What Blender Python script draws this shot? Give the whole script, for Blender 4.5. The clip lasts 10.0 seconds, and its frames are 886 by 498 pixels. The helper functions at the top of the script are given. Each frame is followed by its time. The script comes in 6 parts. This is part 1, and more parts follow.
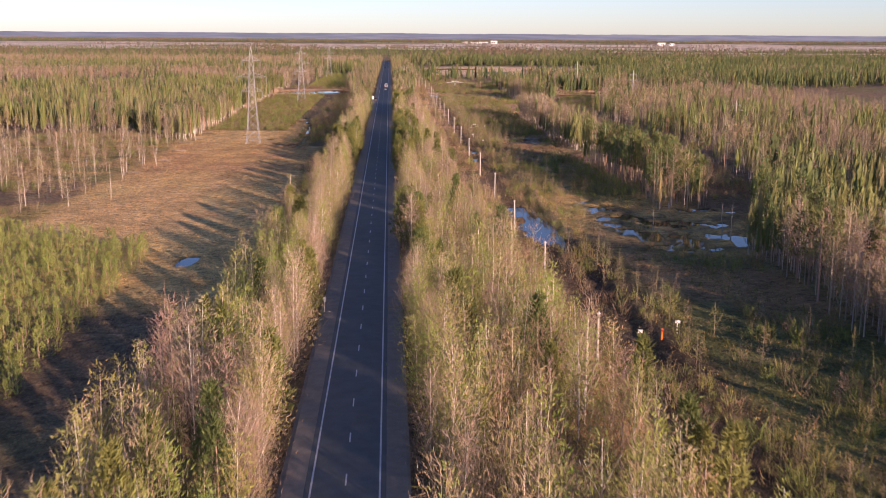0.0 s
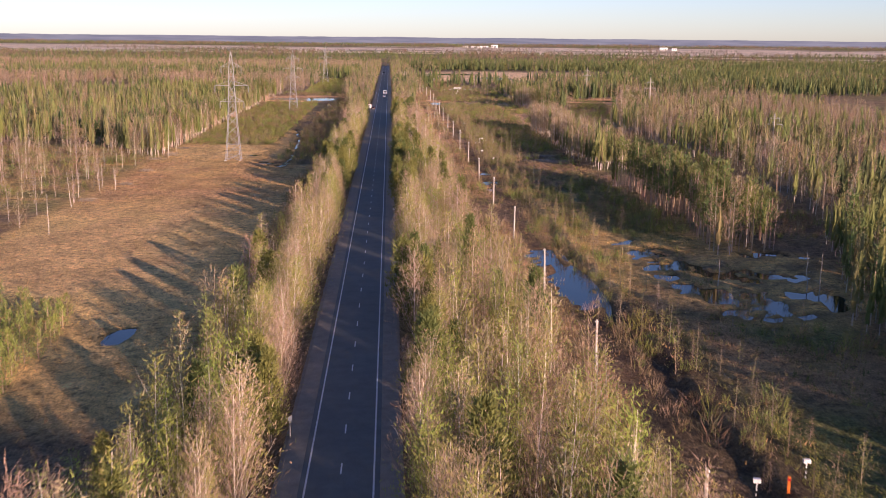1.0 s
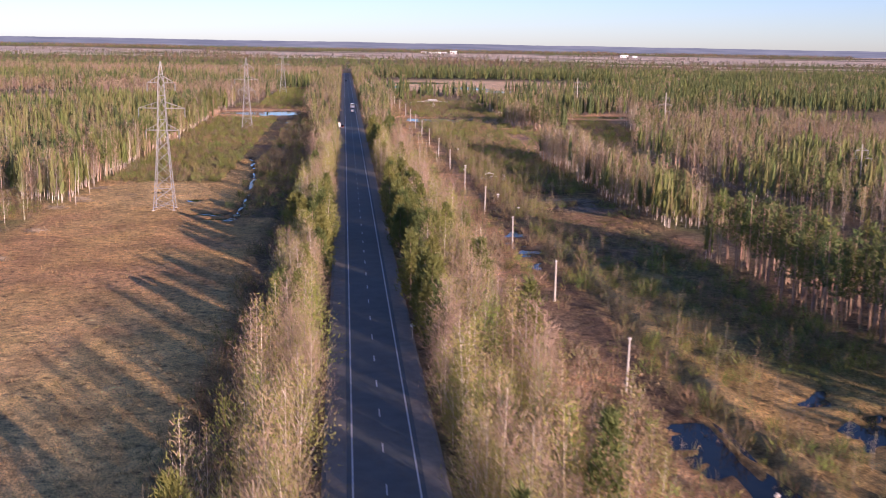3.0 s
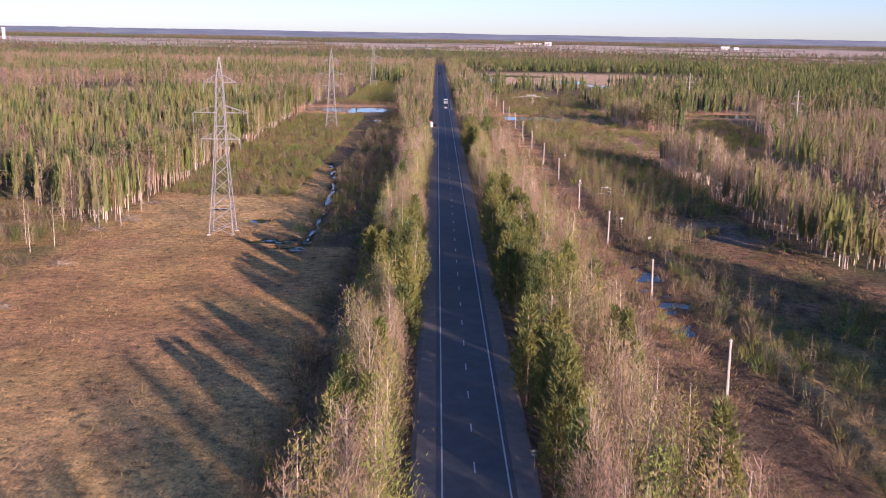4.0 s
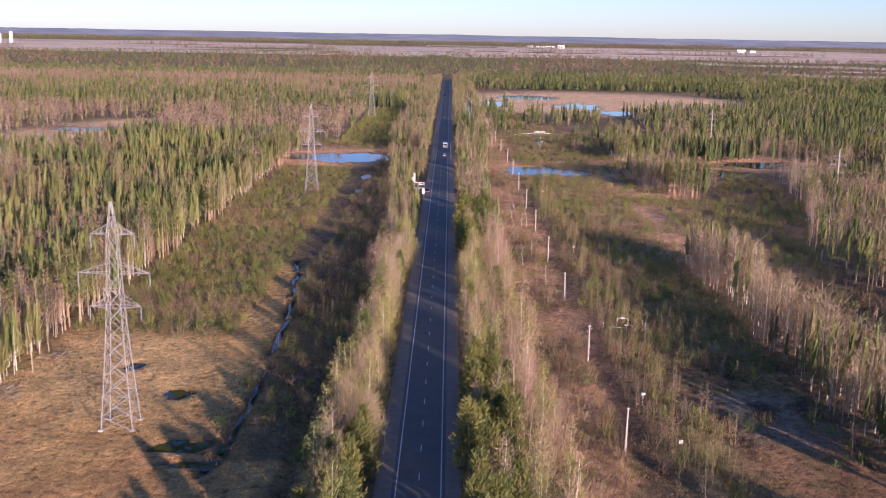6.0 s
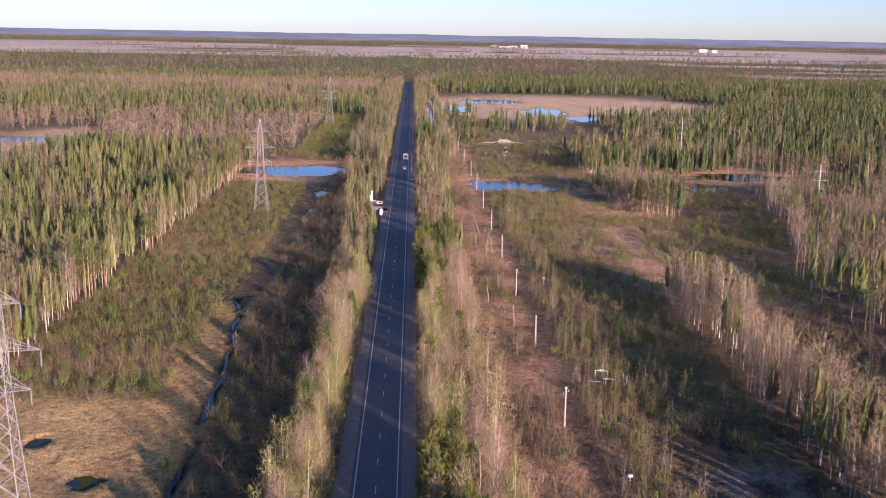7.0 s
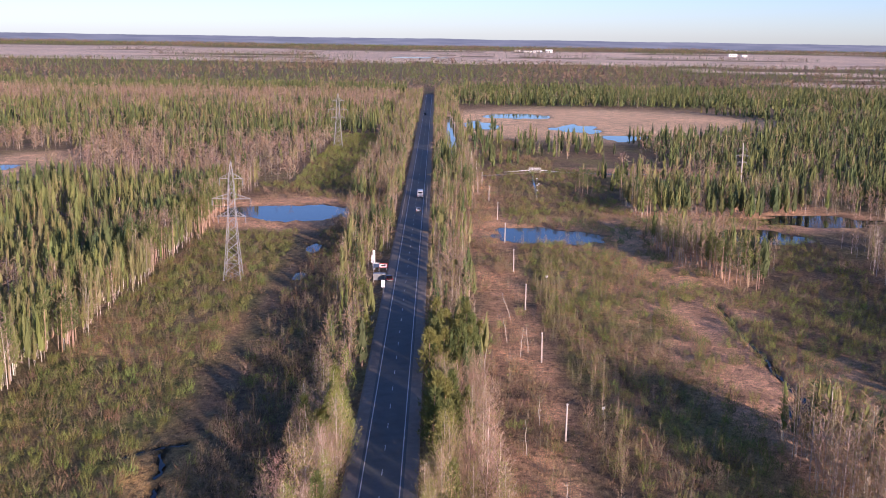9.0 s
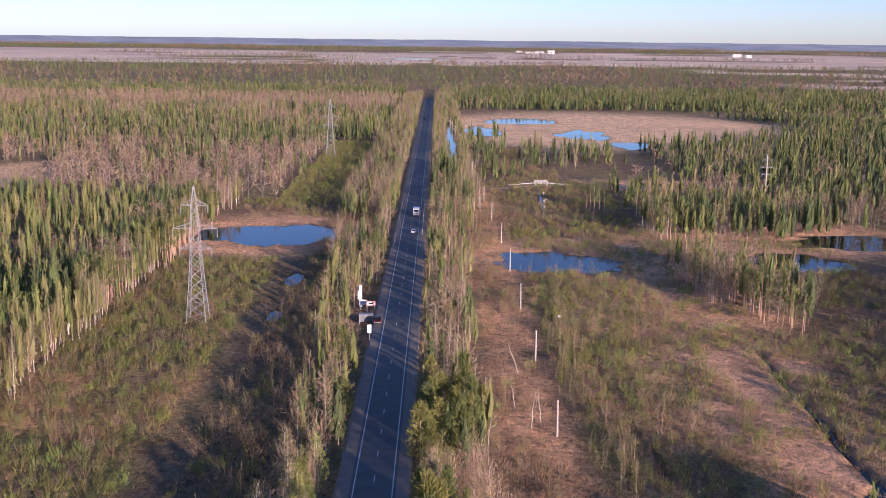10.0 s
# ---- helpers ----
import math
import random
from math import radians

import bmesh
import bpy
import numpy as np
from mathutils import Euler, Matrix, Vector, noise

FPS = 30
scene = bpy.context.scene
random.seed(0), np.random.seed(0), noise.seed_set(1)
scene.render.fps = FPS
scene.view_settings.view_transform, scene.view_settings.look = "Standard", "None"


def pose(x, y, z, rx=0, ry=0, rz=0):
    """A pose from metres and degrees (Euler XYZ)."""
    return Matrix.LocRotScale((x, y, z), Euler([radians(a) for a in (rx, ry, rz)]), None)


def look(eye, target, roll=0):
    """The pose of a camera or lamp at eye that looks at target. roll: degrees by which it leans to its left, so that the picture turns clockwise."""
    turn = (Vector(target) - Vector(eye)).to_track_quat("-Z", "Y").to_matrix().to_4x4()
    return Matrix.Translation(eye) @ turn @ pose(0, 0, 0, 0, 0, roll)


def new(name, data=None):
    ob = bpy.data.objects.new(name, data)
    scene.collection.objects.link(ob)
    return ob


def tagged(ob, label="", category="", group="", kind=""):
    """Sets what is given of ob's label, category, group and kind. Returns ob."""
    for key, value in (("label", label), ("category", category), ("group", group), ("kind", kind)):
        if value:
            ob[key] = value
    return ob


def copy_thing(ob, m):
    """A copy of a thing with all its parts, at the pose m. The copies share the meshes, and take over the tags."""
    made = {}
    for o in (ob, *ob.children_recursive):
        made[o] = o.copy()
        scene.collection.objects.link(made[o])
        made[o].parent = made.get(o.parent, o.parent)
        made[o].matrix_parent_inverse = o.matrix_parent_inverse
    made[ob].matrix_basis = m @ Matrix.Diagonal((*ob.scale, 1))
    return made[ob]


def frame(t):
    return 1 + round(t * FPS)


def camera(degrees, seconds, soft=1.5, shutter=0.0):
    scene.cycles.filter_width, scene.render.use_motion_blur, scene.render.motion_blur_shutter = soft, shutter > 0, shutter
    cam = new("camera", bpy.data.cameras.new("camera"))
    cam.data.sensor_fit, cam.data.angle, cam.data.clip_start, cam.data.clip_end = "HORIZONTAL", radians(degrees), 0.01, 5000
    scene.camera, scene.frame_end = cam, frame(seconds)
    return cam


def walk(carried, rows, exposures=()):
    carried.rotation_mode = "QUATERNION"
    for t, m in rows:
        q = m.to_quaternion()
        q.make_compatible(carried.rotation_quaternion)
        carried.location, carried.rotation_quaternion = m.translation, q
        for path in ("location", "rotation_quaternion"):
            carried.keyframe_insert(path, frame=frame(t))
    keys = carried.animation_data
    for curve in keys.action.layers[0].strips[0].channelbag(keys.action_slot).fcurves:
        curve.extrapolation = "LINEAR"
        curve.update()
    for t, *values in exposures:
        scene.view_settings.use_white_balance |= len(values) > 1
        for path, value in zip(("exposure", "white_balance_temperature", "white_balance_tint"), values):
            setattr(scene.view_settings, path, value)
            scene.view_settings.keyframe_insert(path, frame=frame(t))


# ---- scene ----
cam = camera(45.93, 10.0, soft=0.95, shutter=0.2)
# seconds, x, y, z, yaw, pitch, lean to the right
PATH = [
    (0.0, 3.16, -0.16, 30.42, -2.94, -11.56, -0.32),
    (0.1, 3.08, 3.51, 30.40, -2.95, -11.54, -0.37),
    (0.2, 2.99, 7.18, 30.39, -2.96, -11.53, -0.42),
    (0.3, 2.92, 10.86, 30.37, -2.97, -11.51, -0.46),
    (0.4, 2.87, 14.52, 30.36, -2.98, -11.50, -0.49),
    (0.5, 2.86, 18.19, 30.36, -2.99, -11.48, -0.52),
    (0.6, 2.90, 21.85, 30.36, -2.99, -11.46, -0.53),
    (0.7, 3.00, 25.50, 30.36, -3.00, -11.43, -0.53),
    (0.8, 3.14, 29.15, 30.37, -3.00, -11.41, -0.53),
    (0.9, 3.30, 32.79, 30.39, -3.01, -11.38, -0.54),
    (1.0, 3.46, 36.43, 30.40, -3.00, -11.35, -0.54),
    (1.1, 3.63, 40.07, 30.43, -3.01, -11.33, -0.56),
    (1.2, 3.80, 43.71, 30.46, -3.01, -11.30, -0.57),
    (1.3, 3.95, 47.35, 30.50, -3.01, -11.28, -0.60),
    (1.4, 4.07, 50.98, 30.53, -3.01, -11.25, -0.62),
    (1.5, 4.14, 54.62, 30.56, -3.00, -11.23, -0.64),
    (1.6, 4.16, 58.25, 30.59, -2.98, -11.20, -0.66),
    (1.7, 4.15, 61.87, 30.61, -2.95, -11.17, -0.68),
    (1.8, 4.13, 65.50, 30.62, -2.92, -11.14, -0.70),
    (1.9, 4.08, 69.12, 30.64, -2.91, -11.11, -0.72),
    (2.0, 3.99, 72.74, 30.66, -2.96, -11.09, -0.75),
    (2.1, 3.80, 76.36, 30.69, -3.16, -11.08, -0.78),
    (2.2, 3.49, 79.98, 30.72, -3.46, -11.07, -0.81),
    (2.3, 3.07, 83.59, 30.74, -3.85, -11.06, -0.84),
    (2.4, 2.55, 87.21, 30.76, -4.24, -11.05, -0.88),
    (2.5, 1.92, 90.83, 30.77, -4.61, -11.04, -0.91),
    (2.6, 1.16, 94.46, 30.77, -4.94, -11.03, -0.95),
    (2.7, 0.26, 98.10, 30.76, -5.24, -11.02, -0.98),
    (2.8, -0.77, 101.73, 30.74, -5.49, -11.01, -1.01),
    (2.9, -1.87, 105.37, 30.73, -5.62, -11.01, -1.03),
    (3.0, -2.99, 109.00, 30.72, -5.52, -11.03, -1.02),
    (3.1, -4.00, 112.63, 30.72, -4.78, -11.07, -1.00),
    (3.2, -4.74, 116.27, 30.73, -3.86, -11.13, -0.98),
    (3.3, -5.15, 119.94, 30.73, -3.27, -11.19, -0.97),
    (3.4, -5.30, 123.62, 30.74, -2.75, -11.25, -0.97),
    (3.5, -5.26, 127.31, 30.74, -2.29, -11.30, -0.97),
    (3.6, -5.06, 131.00, 30.75, -1.87, -11.36, -0.98),
    (3.7, -4.70, 134.69, 30.75, -1.49, -11.41, -0.99),
    (3.8, -4.23, 138.37, 30.76, -1.11, -11.46, -0.99),
    (3.9, -3.73, 142.06, 30.76, -0.79, -11.52, -1.00),
    (4.0, -3.21, 145.75, 30.77, -0.52, -11.58, -1.01),
    (4.1, -2.69, 149.43, 30.77, -0.30, -11.64, -1.02),
    (4.2, -2.09, 153.12, 30.75, -0.12, -11.68, -1.02),
    (4.3, -1.39, 156.82, 30.69, 0.01, -11.70, -1.02),
    (4.4, -0.60, 160.55, 30.59, 0.05, -11.69, -1.02),
    (4.5, 0.18, 164.34, 30.51, 0.09, -11.68, -1.02),
    (4.6, 0.87, 168.21, 30.49, 0.24, -11.68, -1.05),
    (4.7, 1.43, 172.12, 30.57, 0.41, -11.69, -1.11),
    (4.8, 1.88, 175.96, 30.75, 0.60, -11.71, -1.18),
    (4.9, 2.22, 179.56, 31.12, 0.75, -11.72, -1.22),
    (5.0, 2.43, 182.72, 31.84, 0.85, -11.73, -1.23),
    (5.1, 2.55, 185.28, 32.98, 0.89, -11.74, -1.18),
    (5.2, 2.61, 187.12, 34.40, 0.90, -11.73, -1.09),
    (5.3, 2.62, 188.22, 35.93, 0.91, -11.73, -1.01),
    (5.4, 2.60, 188.69, 37.48, 0.91, -11.73, -0.95),
    (5.5, 2.59, 188.79, 39.06, 0.91, -11.72, -0.91),
    (5.6, 2.59, 188.76, 40.69, 0.96, -11.73, -0.88),
    (5.7, 2.60, 188.74, 42.32, 0.99, -11.74, -0.85),
    (5.8, 2.59, 188.87, 43.93, 0.92, -11.74, -0.85),
    (5.9, 2.55, 189.27, 45.47, 0.67, -11.73, -0.90),
    (6.0, 2.53, 190.02, 46.90, 0.21, -11.71, -0.98),
    (6.1, 2.55, 191.08, 48.11, -0.63, -11.69, -1.04),
    (6.2, 2.62, 192.39, 48.98, -1.47, -11.68, -1.07),
    (6.3, 2.72, 193.88, 49.45, -1.90, -11.68, -1.08),
    (6.4, 2.85, 195.55, 49.65, -2.16, -11.68, -1.07),
    (6.5, 2.98, 197.48, 49.70, -2.25, -11.69, -1.05),
    (6.6, 3.11, 199.71, 49.69, -2.27, -11.70, -1.03),
    (6.7, 3.24, 202.25, 49.65, -2.20, -11.70, -1.02),
    (6.8, 3.36, 205.04, 49.60, -2.09, -11.71, -1.00),
    (6.9, 3.49, 208.01, 49.57, -1.95, -11.72, -0.98),
    (7.0, 3.63, 211.14, 49.57, -1.79, -11.73, -0.97),
    (7.1, 3.76, 214.41, 49.59, -1.60, -11.73, -0.95),
    (7.2, 3.88, 217.76, 49.67, -1.39, -11.74, -0.93),
    (7.3, 3.98, 221.14, 49.88, -1.14, -11.76, -0.92),
    (7.4, 4.08, 224.52, 50.25, -0.86, -11.78, -0.90),
    (7.5, 4.17, 227.89, 50.74, -0.63, -11.79, -0.88),
    (7.6, 4.27, 231.23, 51.26, -0.57, -11.79, -0.87),
    (7.7, 4.38, 234.55, 51.72, -0.55, -11.77, -0.86),
    (7.8, 4.51, 237.85, 52.11, -0.57, -11.74, -0.85),
    (7.9, 4.64, 241.11, 52.39, -0.57, -11.71, -0.85),
    (8.0, 4.77, 244.33, 52.54, -0.59, -11.68, -0.84),
    (8.1, 4.90, 247.49, 52.60, -0.58, -11.66, -0.85),
    (8.2, 5.03, 250.61, 52.60, -0.57, -11.63, -0.85),
    (8.3, 5.16, 253.71, 52.59, -0.57, -11.62, -0.86),
    (8.4, 5.28, 256.81, 52.59, -0.56, -11.60, -0.87),
    (8.5, 5.41, 259.92, 52.61, -0.55, -11.59, -0.87),
    (8.6, 5.54, 263.07, 52.66, -0.54, -11.59, -0.87),
    (8.7, 5.68, 266.24, 52.76, -0.53, -11.58, -0.87),
    (8.8, 5.80, 269.43, 52.88, -0.51, -11.58, -0.87),
    (8.9, 5.93, 272.63, 52.99, -0.50, -11.58, -0.87),
    (9.0, 6.05, 275.84, 53.07, -0.50, -11.57, -0.86),
    (9.1, 6.16, 279.06, 53.12, -0.49, -11.57, -0.86),
    (9.2, 6.27, 282.29, 53.16, -0.48, -11.56, -0.84),
    (9.3, 6.38, 285.52, 53.18, -0.47, -11.55, -0.82),
    (9.4, 6.49, 288.74, 53.21, -0.47, -11.54, -0.80),
    (9.5, 6.60, 291.93, 53.25, -0.47, -11.54, -0.78),
    (9.6, 6.73, 295.09, 53.30, -0.45, -11.53, -0.76),
    (9.7, 6.87, 298.22, 53.36, -0.43, -11.53, -0.74),
    (9.8, 7.01, 301.34, 53.43, -0.42, -11.52, -0.71),
    (9.9, 7.16, 304.46, 53.51, -0.41, -11.52, -0.69),
    (10.0, 7.31, 307.57, 53.58, -0.39, -11.52, -0.67),
]
walk(cam, [(t, pose(x, y, z, 90 + pitch, 0, yaw) @ pose(0, 0, 0, 0, 0, -lean)) for t, x, y, z, yaw, pitch, lean in PATH],
     [(0.0, 0.85, 6150, 38), (2.2, 0.84, 6020, 38), (3.2, 0.86, 5620, 39), (6.0, 0.86, 5530, 38), (10.0, 0.83, 5400, 36)])

# ---- world, sun, exposure ----
SUN_EL = 11.3
SUN_AZ = math.atan2(0.53, -0.85)          # compass bearing of the sun, from +y towards +x
world = bpy.data.worlds.new("sky")
scene.world = world
world.use_nodes = True
wn = world.node_tree.nodes
sky = wn.new("ShaderNodeTexSky")
sky.sky_type, sky.sun_disc = "NISHITA", False
sky.sun_elevation, sky.sun_rotation = radians(SUN_EL), SUN_AZ
sky.air_density, sky.dust_density, sky.ozone_density = 0.8, 0.25, 2.7
world.node_tree.links.new(sky.outputs[0], wn["Background"].inputs[0])
wn["Background"].inputs[1].default_value = 0.092
sun = new("sun", bpy.data.lights.new("sun", "SUN"))
sun.data.energy, sun.data.angle, sun.data.color = 4.6, radians(0.6), (1.0, 0.755, 0.495)
ce = math.cos(radians(SUN_EL))
toward_sun = Vector((math.sin(SUN_AZ) * ce, math.cos(SUN_AZ) * ce, math.sin(radians(SUN_EL))))
sun.matrix_world = look(toward_sun * 100, (0, 0, 0))


# ---- materials ----
def material(name, rough=0.9, metal=0.0):
    m = bpy.data.materials.new(name)
    m.use_nodes = True
    b = m.node_tree.nodes["Principled BSDF"]
    b.inputs["Roughness"].default_value, b.inputs["Metallic"].default_value = rough, metal
    b.inputs["Specular IOR Level"].default_value = 0.25
    return m, m.node_tree.nodes, m.node_tree.links, b


def add(n, kind, **inputs):
    node = n.new(kind)
    for k, v in inputs.items():
        node.inputs[k.replace("_", " ")].default_value = v
    return node


def noisy(name, dark, light, scale, rough=0.9, metal=0.0, bump=0.0, fine=8.0, contrast=(0.3, 0.7)):
    """Two scales of noise between two colours, with relief."""
    m, n, l, b = material(name, rough, metal)
    co = n.new("ShaderNodeTexCoord")
    a = add(n, "ShaderNodeTexNoise", Scale=scale, Detail=6.0, Roughness=0.65)
    c = add(n, "ShaderNodeTexNoise", Scale=scale * fine, Detail=4.0, Roughness=0.7)
    for t in (a, c):
        l.new(co.outputs["Object"], t.inputs["Vector"])
    mix = n.new("ShaderNodeMath")
    mix.operation = "MULTIPLY_ADD"
    mix.inputs[1].default_value = 0.45
    half = n.new("ShaderNodeMath")
    half.operation = "MULTIPLY"
    half.inputs[1].default_value = 0.55
    l.new(a.outputs[0], half.inputs[0])
    l.new(c.outputs[0], mix.inputs[0])
    l.new(half.outputs[0], mix.inputs[2])
    ramp = n.new("ShaderNodeValToRGB")
    ramp.color_ramp.elements[0].position, ramp.color_ramp.elements[1].position = contrast
    ramp.color_ramp.elements[0].color, ramp.color_ramp.elements[1].color = (*dark, 1), (*light, 1)
    l.new(mix.outputs[0], ramp.inputs[0])
    l.new(ramp.outputs[0], b.inputs["Base Color"])
    if bump:
        bp = add(n, "ShaderNodeBump", Strength=bump, Distance=0.1)
        l.new(mix.outputs[0], bp.inputs["Height"])
        l.new(bp.outputs[0], b.inputs["Normal"])
    return m


def tinted(name, rough=0.85, grain=0.35, scale=3.0, bump=0.0, through_light=0.0):
    """Colour from the mesh's own tint, broken up by noise at two scales."""
    m, n, l, b = material(name, rough)
    at = n.new("ShaderNodeAttribute")
    at.attribute_name = "tint"
    geo = n.new("ShaderNodeNewGeometry")
    a = add(n, "ShaderNodeTexNoise", Scale=scale, Detail=8.0, Roughness=0.7)
    c = add(n, "ShaderNodeTexNoise", Scale=scale * 0.09, Detail=4.0, Roughness=0.6)
    for t in (a, c):
        l.new(geo.outputs["Position"], t.inputs["Vector"])
    s = n.new("ShaderNodeMath")
    s.operation = "ADD"
    l.new(a.outputs[0], s.inputs[0])
    l.new(c.outputs[0], s.inputs[1])
    r = n.new("ShaderNodeMapRange")
    r.inputs["From Min"].default_value, r.inputs["From Max"].default_value = 0.65, 1.35
    r.inputs["To Min"].default_value, r.inputs["To Max"].default_value = 1 - grain, 1 + grain
    l.new(s.outputs[0], r.inputs["Value"])
    x = n.new("ShaderNodeVectorMath")
    x.operation = "SCALE"
    l.new(at.outputs["Color"], x.inputs[0])
    l.new(r.outputs[0], x.inputs["Scale"])
    l.new(x.outputs[0], b.inputs["Base Color"])
    if bump:
        bp = add(n, "ShaderNodeBump", Strength=bump, Distance=0.25)
        l.new(s.outputs[0], bp.inputs["Height"])
        l.new(bp.outputs[0], b.inputs["Normal"])
    if through_light:
        b.inputs["Transmission Weight"].default_value = 0.0
        tr = n.new("ShaderNodeBsdfTranslucent")
        l.new(x.outputs[0], tr.inputs[0])
        mx = n.new("ShaderNodeMixShader")
        mx.inputs[0].default_value = through_light
        l.new(b.outputs[0], mx.inputs[1])
        l.new(tr.outputs[0], mx.inputs[2])
        l.new(mx.outputs[0], n["Material Output"].inputs[0])
    return m



def ground_material():
    """Rough sward and soil: the mesh's tint broken into tussocks, dead blades, bare earth and moss, from a hand's width to some metres."""
    m, n, l, b = material("ground_cover", 0.95)
    at = n.new("ShaderNodeAttribute")
    at.attribute_name = "tint"
    geo = n.new("ShaderNodeNewGeometry")

    def noise(scale, detail, rough, squash=1.0):
        t = add(n, "ShaderNodeTexNoise", Scale=scale, Detail=detail, Roughness=rough)
        v = n.new("ShaderNodeVectorMath")
        v.operation = "MULTIPLY"
        v.inputs[1].default_value = (1.0, squash, 1.0)
        l.new(geo.outputs["Position"], v.inputs[0])
        l.new(v.outputs[0], t.inputs["Vector"])
        return t.outputs[0]

    def spread(value, lo, hi, to_lo, to_hi):
        r = n.new("ShaderNodeMapRange")
        r.inputs["From Min"].default_value, r.inputs["From Max"].default_value = lo, hi
        r.inputs["To Min"].default_value, r.inputs["To Max"].default_value = to_lo, to_hi
        l.new(value, r.inputs["Value"])
        return r.outputs[0]

    def times(a, c):
        k = n.new("ShaderNodeMath")
        k.operation = "MULTIPLY"
        l.new(a, k.inputs[0])
        l.new(c, k.inputs[1])
        return k.outputs[0]

    fine, clump, patch, wisps = noise(4.5, 6.0, 0.75), noise(0.9, 5.0, 0.65), noise(0.16, 5.0, 0.6), noise(1.6, 4.0, 0.7, 0.35)
    tone = times(times(spread(fine, 0.36, 0.64, 0.45, 1.6), spread(clump, 0.32, 0.68, 0.62, 1.38)), spread(patch, 0.32, 0.68, 0.74, 1.26))
    x = n.new("ShaderNodeVectorMath")
    x.operation = "SCALE"
    l.new(at.outputs["Color"], x.inputs[0])
    l.new(tone, x.inputs["Scale"])

    def blend(base, colour, amount):
        k = n.new("ShaderNodeMix")
        k.data_type = "RGBA"
        l.new(amount, k.inputs[0])
        l.new(base, k.inputs[6])
        k.inputs[7].default_value = (*colour, 1)
        return k.outputs[2]

    col = blend(x.outputs[0], (0.62, 0.44, 0.22), spread(wisps, 0.55, 0.72, 0.0, 0.40))
    col = blend(col, (0.055, 0.036, 0.022), spread(clump, 0.43, 0.33, 0.0, 0.5))
    col = blend(col, (0.13, 0.14, 0.04), spread(noise(0.45, 5.0, 0.7), 0.57, 0.70, 0.0, 0.35))
    l.new(col, b.inputs["Base Color"])
    k = n.new("ShaderNodeMath")
    k.operation = "MULTIPLY_ADD"
    k.inputs[1].default_value = 0.35
    l.new(fine, k.inputs[0])
    l.new(clump, k.inputs[2])
    bp = add(n, "ShaderNodeBump", Strength=1.0, Distance=0.9)
    l.new(k.outputs[0], bp.inputs["Height"])
    l.new(bp.outputs[0], b.inputs["Normal"])
    return m


M_GROUND = ground_material()
M_BARK = tinted("bark", 0.9, 0.35, 6.0)
M_TWIG = tinted("twigs", 0.9, 0.15, 1.0, 0, 0.32)
M_LEAF = tinted("foliage", 0.75, 0.2, 1.5, 0, 0.28)
M_NEEDLE = tinted("needles", 0.8, 0.35, 2.0, 0, 0.15)
M_ASPHALT = noisy("asphalt", (0.085, 0.094, 0.092), (0.155, 0.168, 0.164), 0.5, 0.75, 0, 0.15, 30)
M_GRAVEL = noisy("gravel", (0.165, 0.148, 0.125), (0.32, 0.288, 0.245), 0.8, 0.95, 0, 0.4, 14)
M_PAINT = noisy("road_paint", (0.45, 0.45, 0.44), (0.8, 0.8, 0.78), 2.0, 0.6)
M_CONCRETE = noisy("concrete", (0.42, 0.38, 0.33), (0.62, 0.57, 0.5), 0.8, 0.9, 0, 0.2)
M_STEEL = noisy("galvanised_steel", (0.34, 0.34, 0.34), (0.52, 0.51, 0.5), 0.7, 0.55, 0.3)
M_GLASSY = noisy("insulator", (0.2, 0.22, 0.23), (0.35, 0.38, 0.4), 3.0, 0.2)
M_WHITE = noisy("white_paint", (0.66, 0.66, 0.64), (0.82, 0.82, 0.8), 1.0, 0.5)
M_WOOD = noisy("weathered_wood", (0.13, 0.11, 0.09), (0.3, 0.27, 0.23), 1.5, 0.9)


def water_material():
    m, n, l, b = material("still_water", 0.04)
    b.inputs["Base Color"].default_value = (0.012, 0.016, 0.018, 1)
    b.inputs["Specular IOR Level"].default_value = 0.34
    b.inputs["IOR"].default_value = 1.3
    geo = n.new("ShaderNodeNewGeometry")
    w = add(n, "ShaderNodeTexNoise", Scale=1.6, Detail=3.0)
    l.new(geo.outputs["Position"], w.inputs["Vector"])
    bp = add(n, "ShaderNodeBump", Strength=0.02, Distance=0.05)
    l.new(w.outputs[0], bp.inputs["Height"])
    l.new(bp.outputs[0], b.inputs["Normal"])
    return m


M_WATER = water_material()


def pool_material():
    """Shallow pool half grown over with green weed."""
    m = water_material()
    m.name = "weedy_water"
    n, l = m.node_tree.nodes, m.node_tree.links
    geo = n.new("ShaderNodeNewGeometry")
    w = add(n, "ShaderNodeTexNoise", Scale=0.55, Detail=6.0, Roughness=0.7)
    l.new(geo.outputs["Position"], w.inputs["Vector"])
    r = n.new("ShaderNodeMapRange")
    r.inputs["From Min"].default_value, r.inputs["From Max"].default_value = 0.44, 0.54
    l.new(w.outputs[0], r.inputs["Value"])
    weed = add(n, "ShaderNodeBsdfDiffuse", Color=(0.075, 0.085, 0.022, 1))
    mx = n.new("ShaderNodeMixShader")
    l.new(r.outputs[0], mx.inputs[0])
    l.new(n["Principled BSDF"].outputs[0], mx.inputs[1])
    l.new(weed.outputs[0], mx.inputs[2])
    l.new(mx.outputs[0], n["Material Output"].inputs[0])
    return m


M_POOL = pool_material()

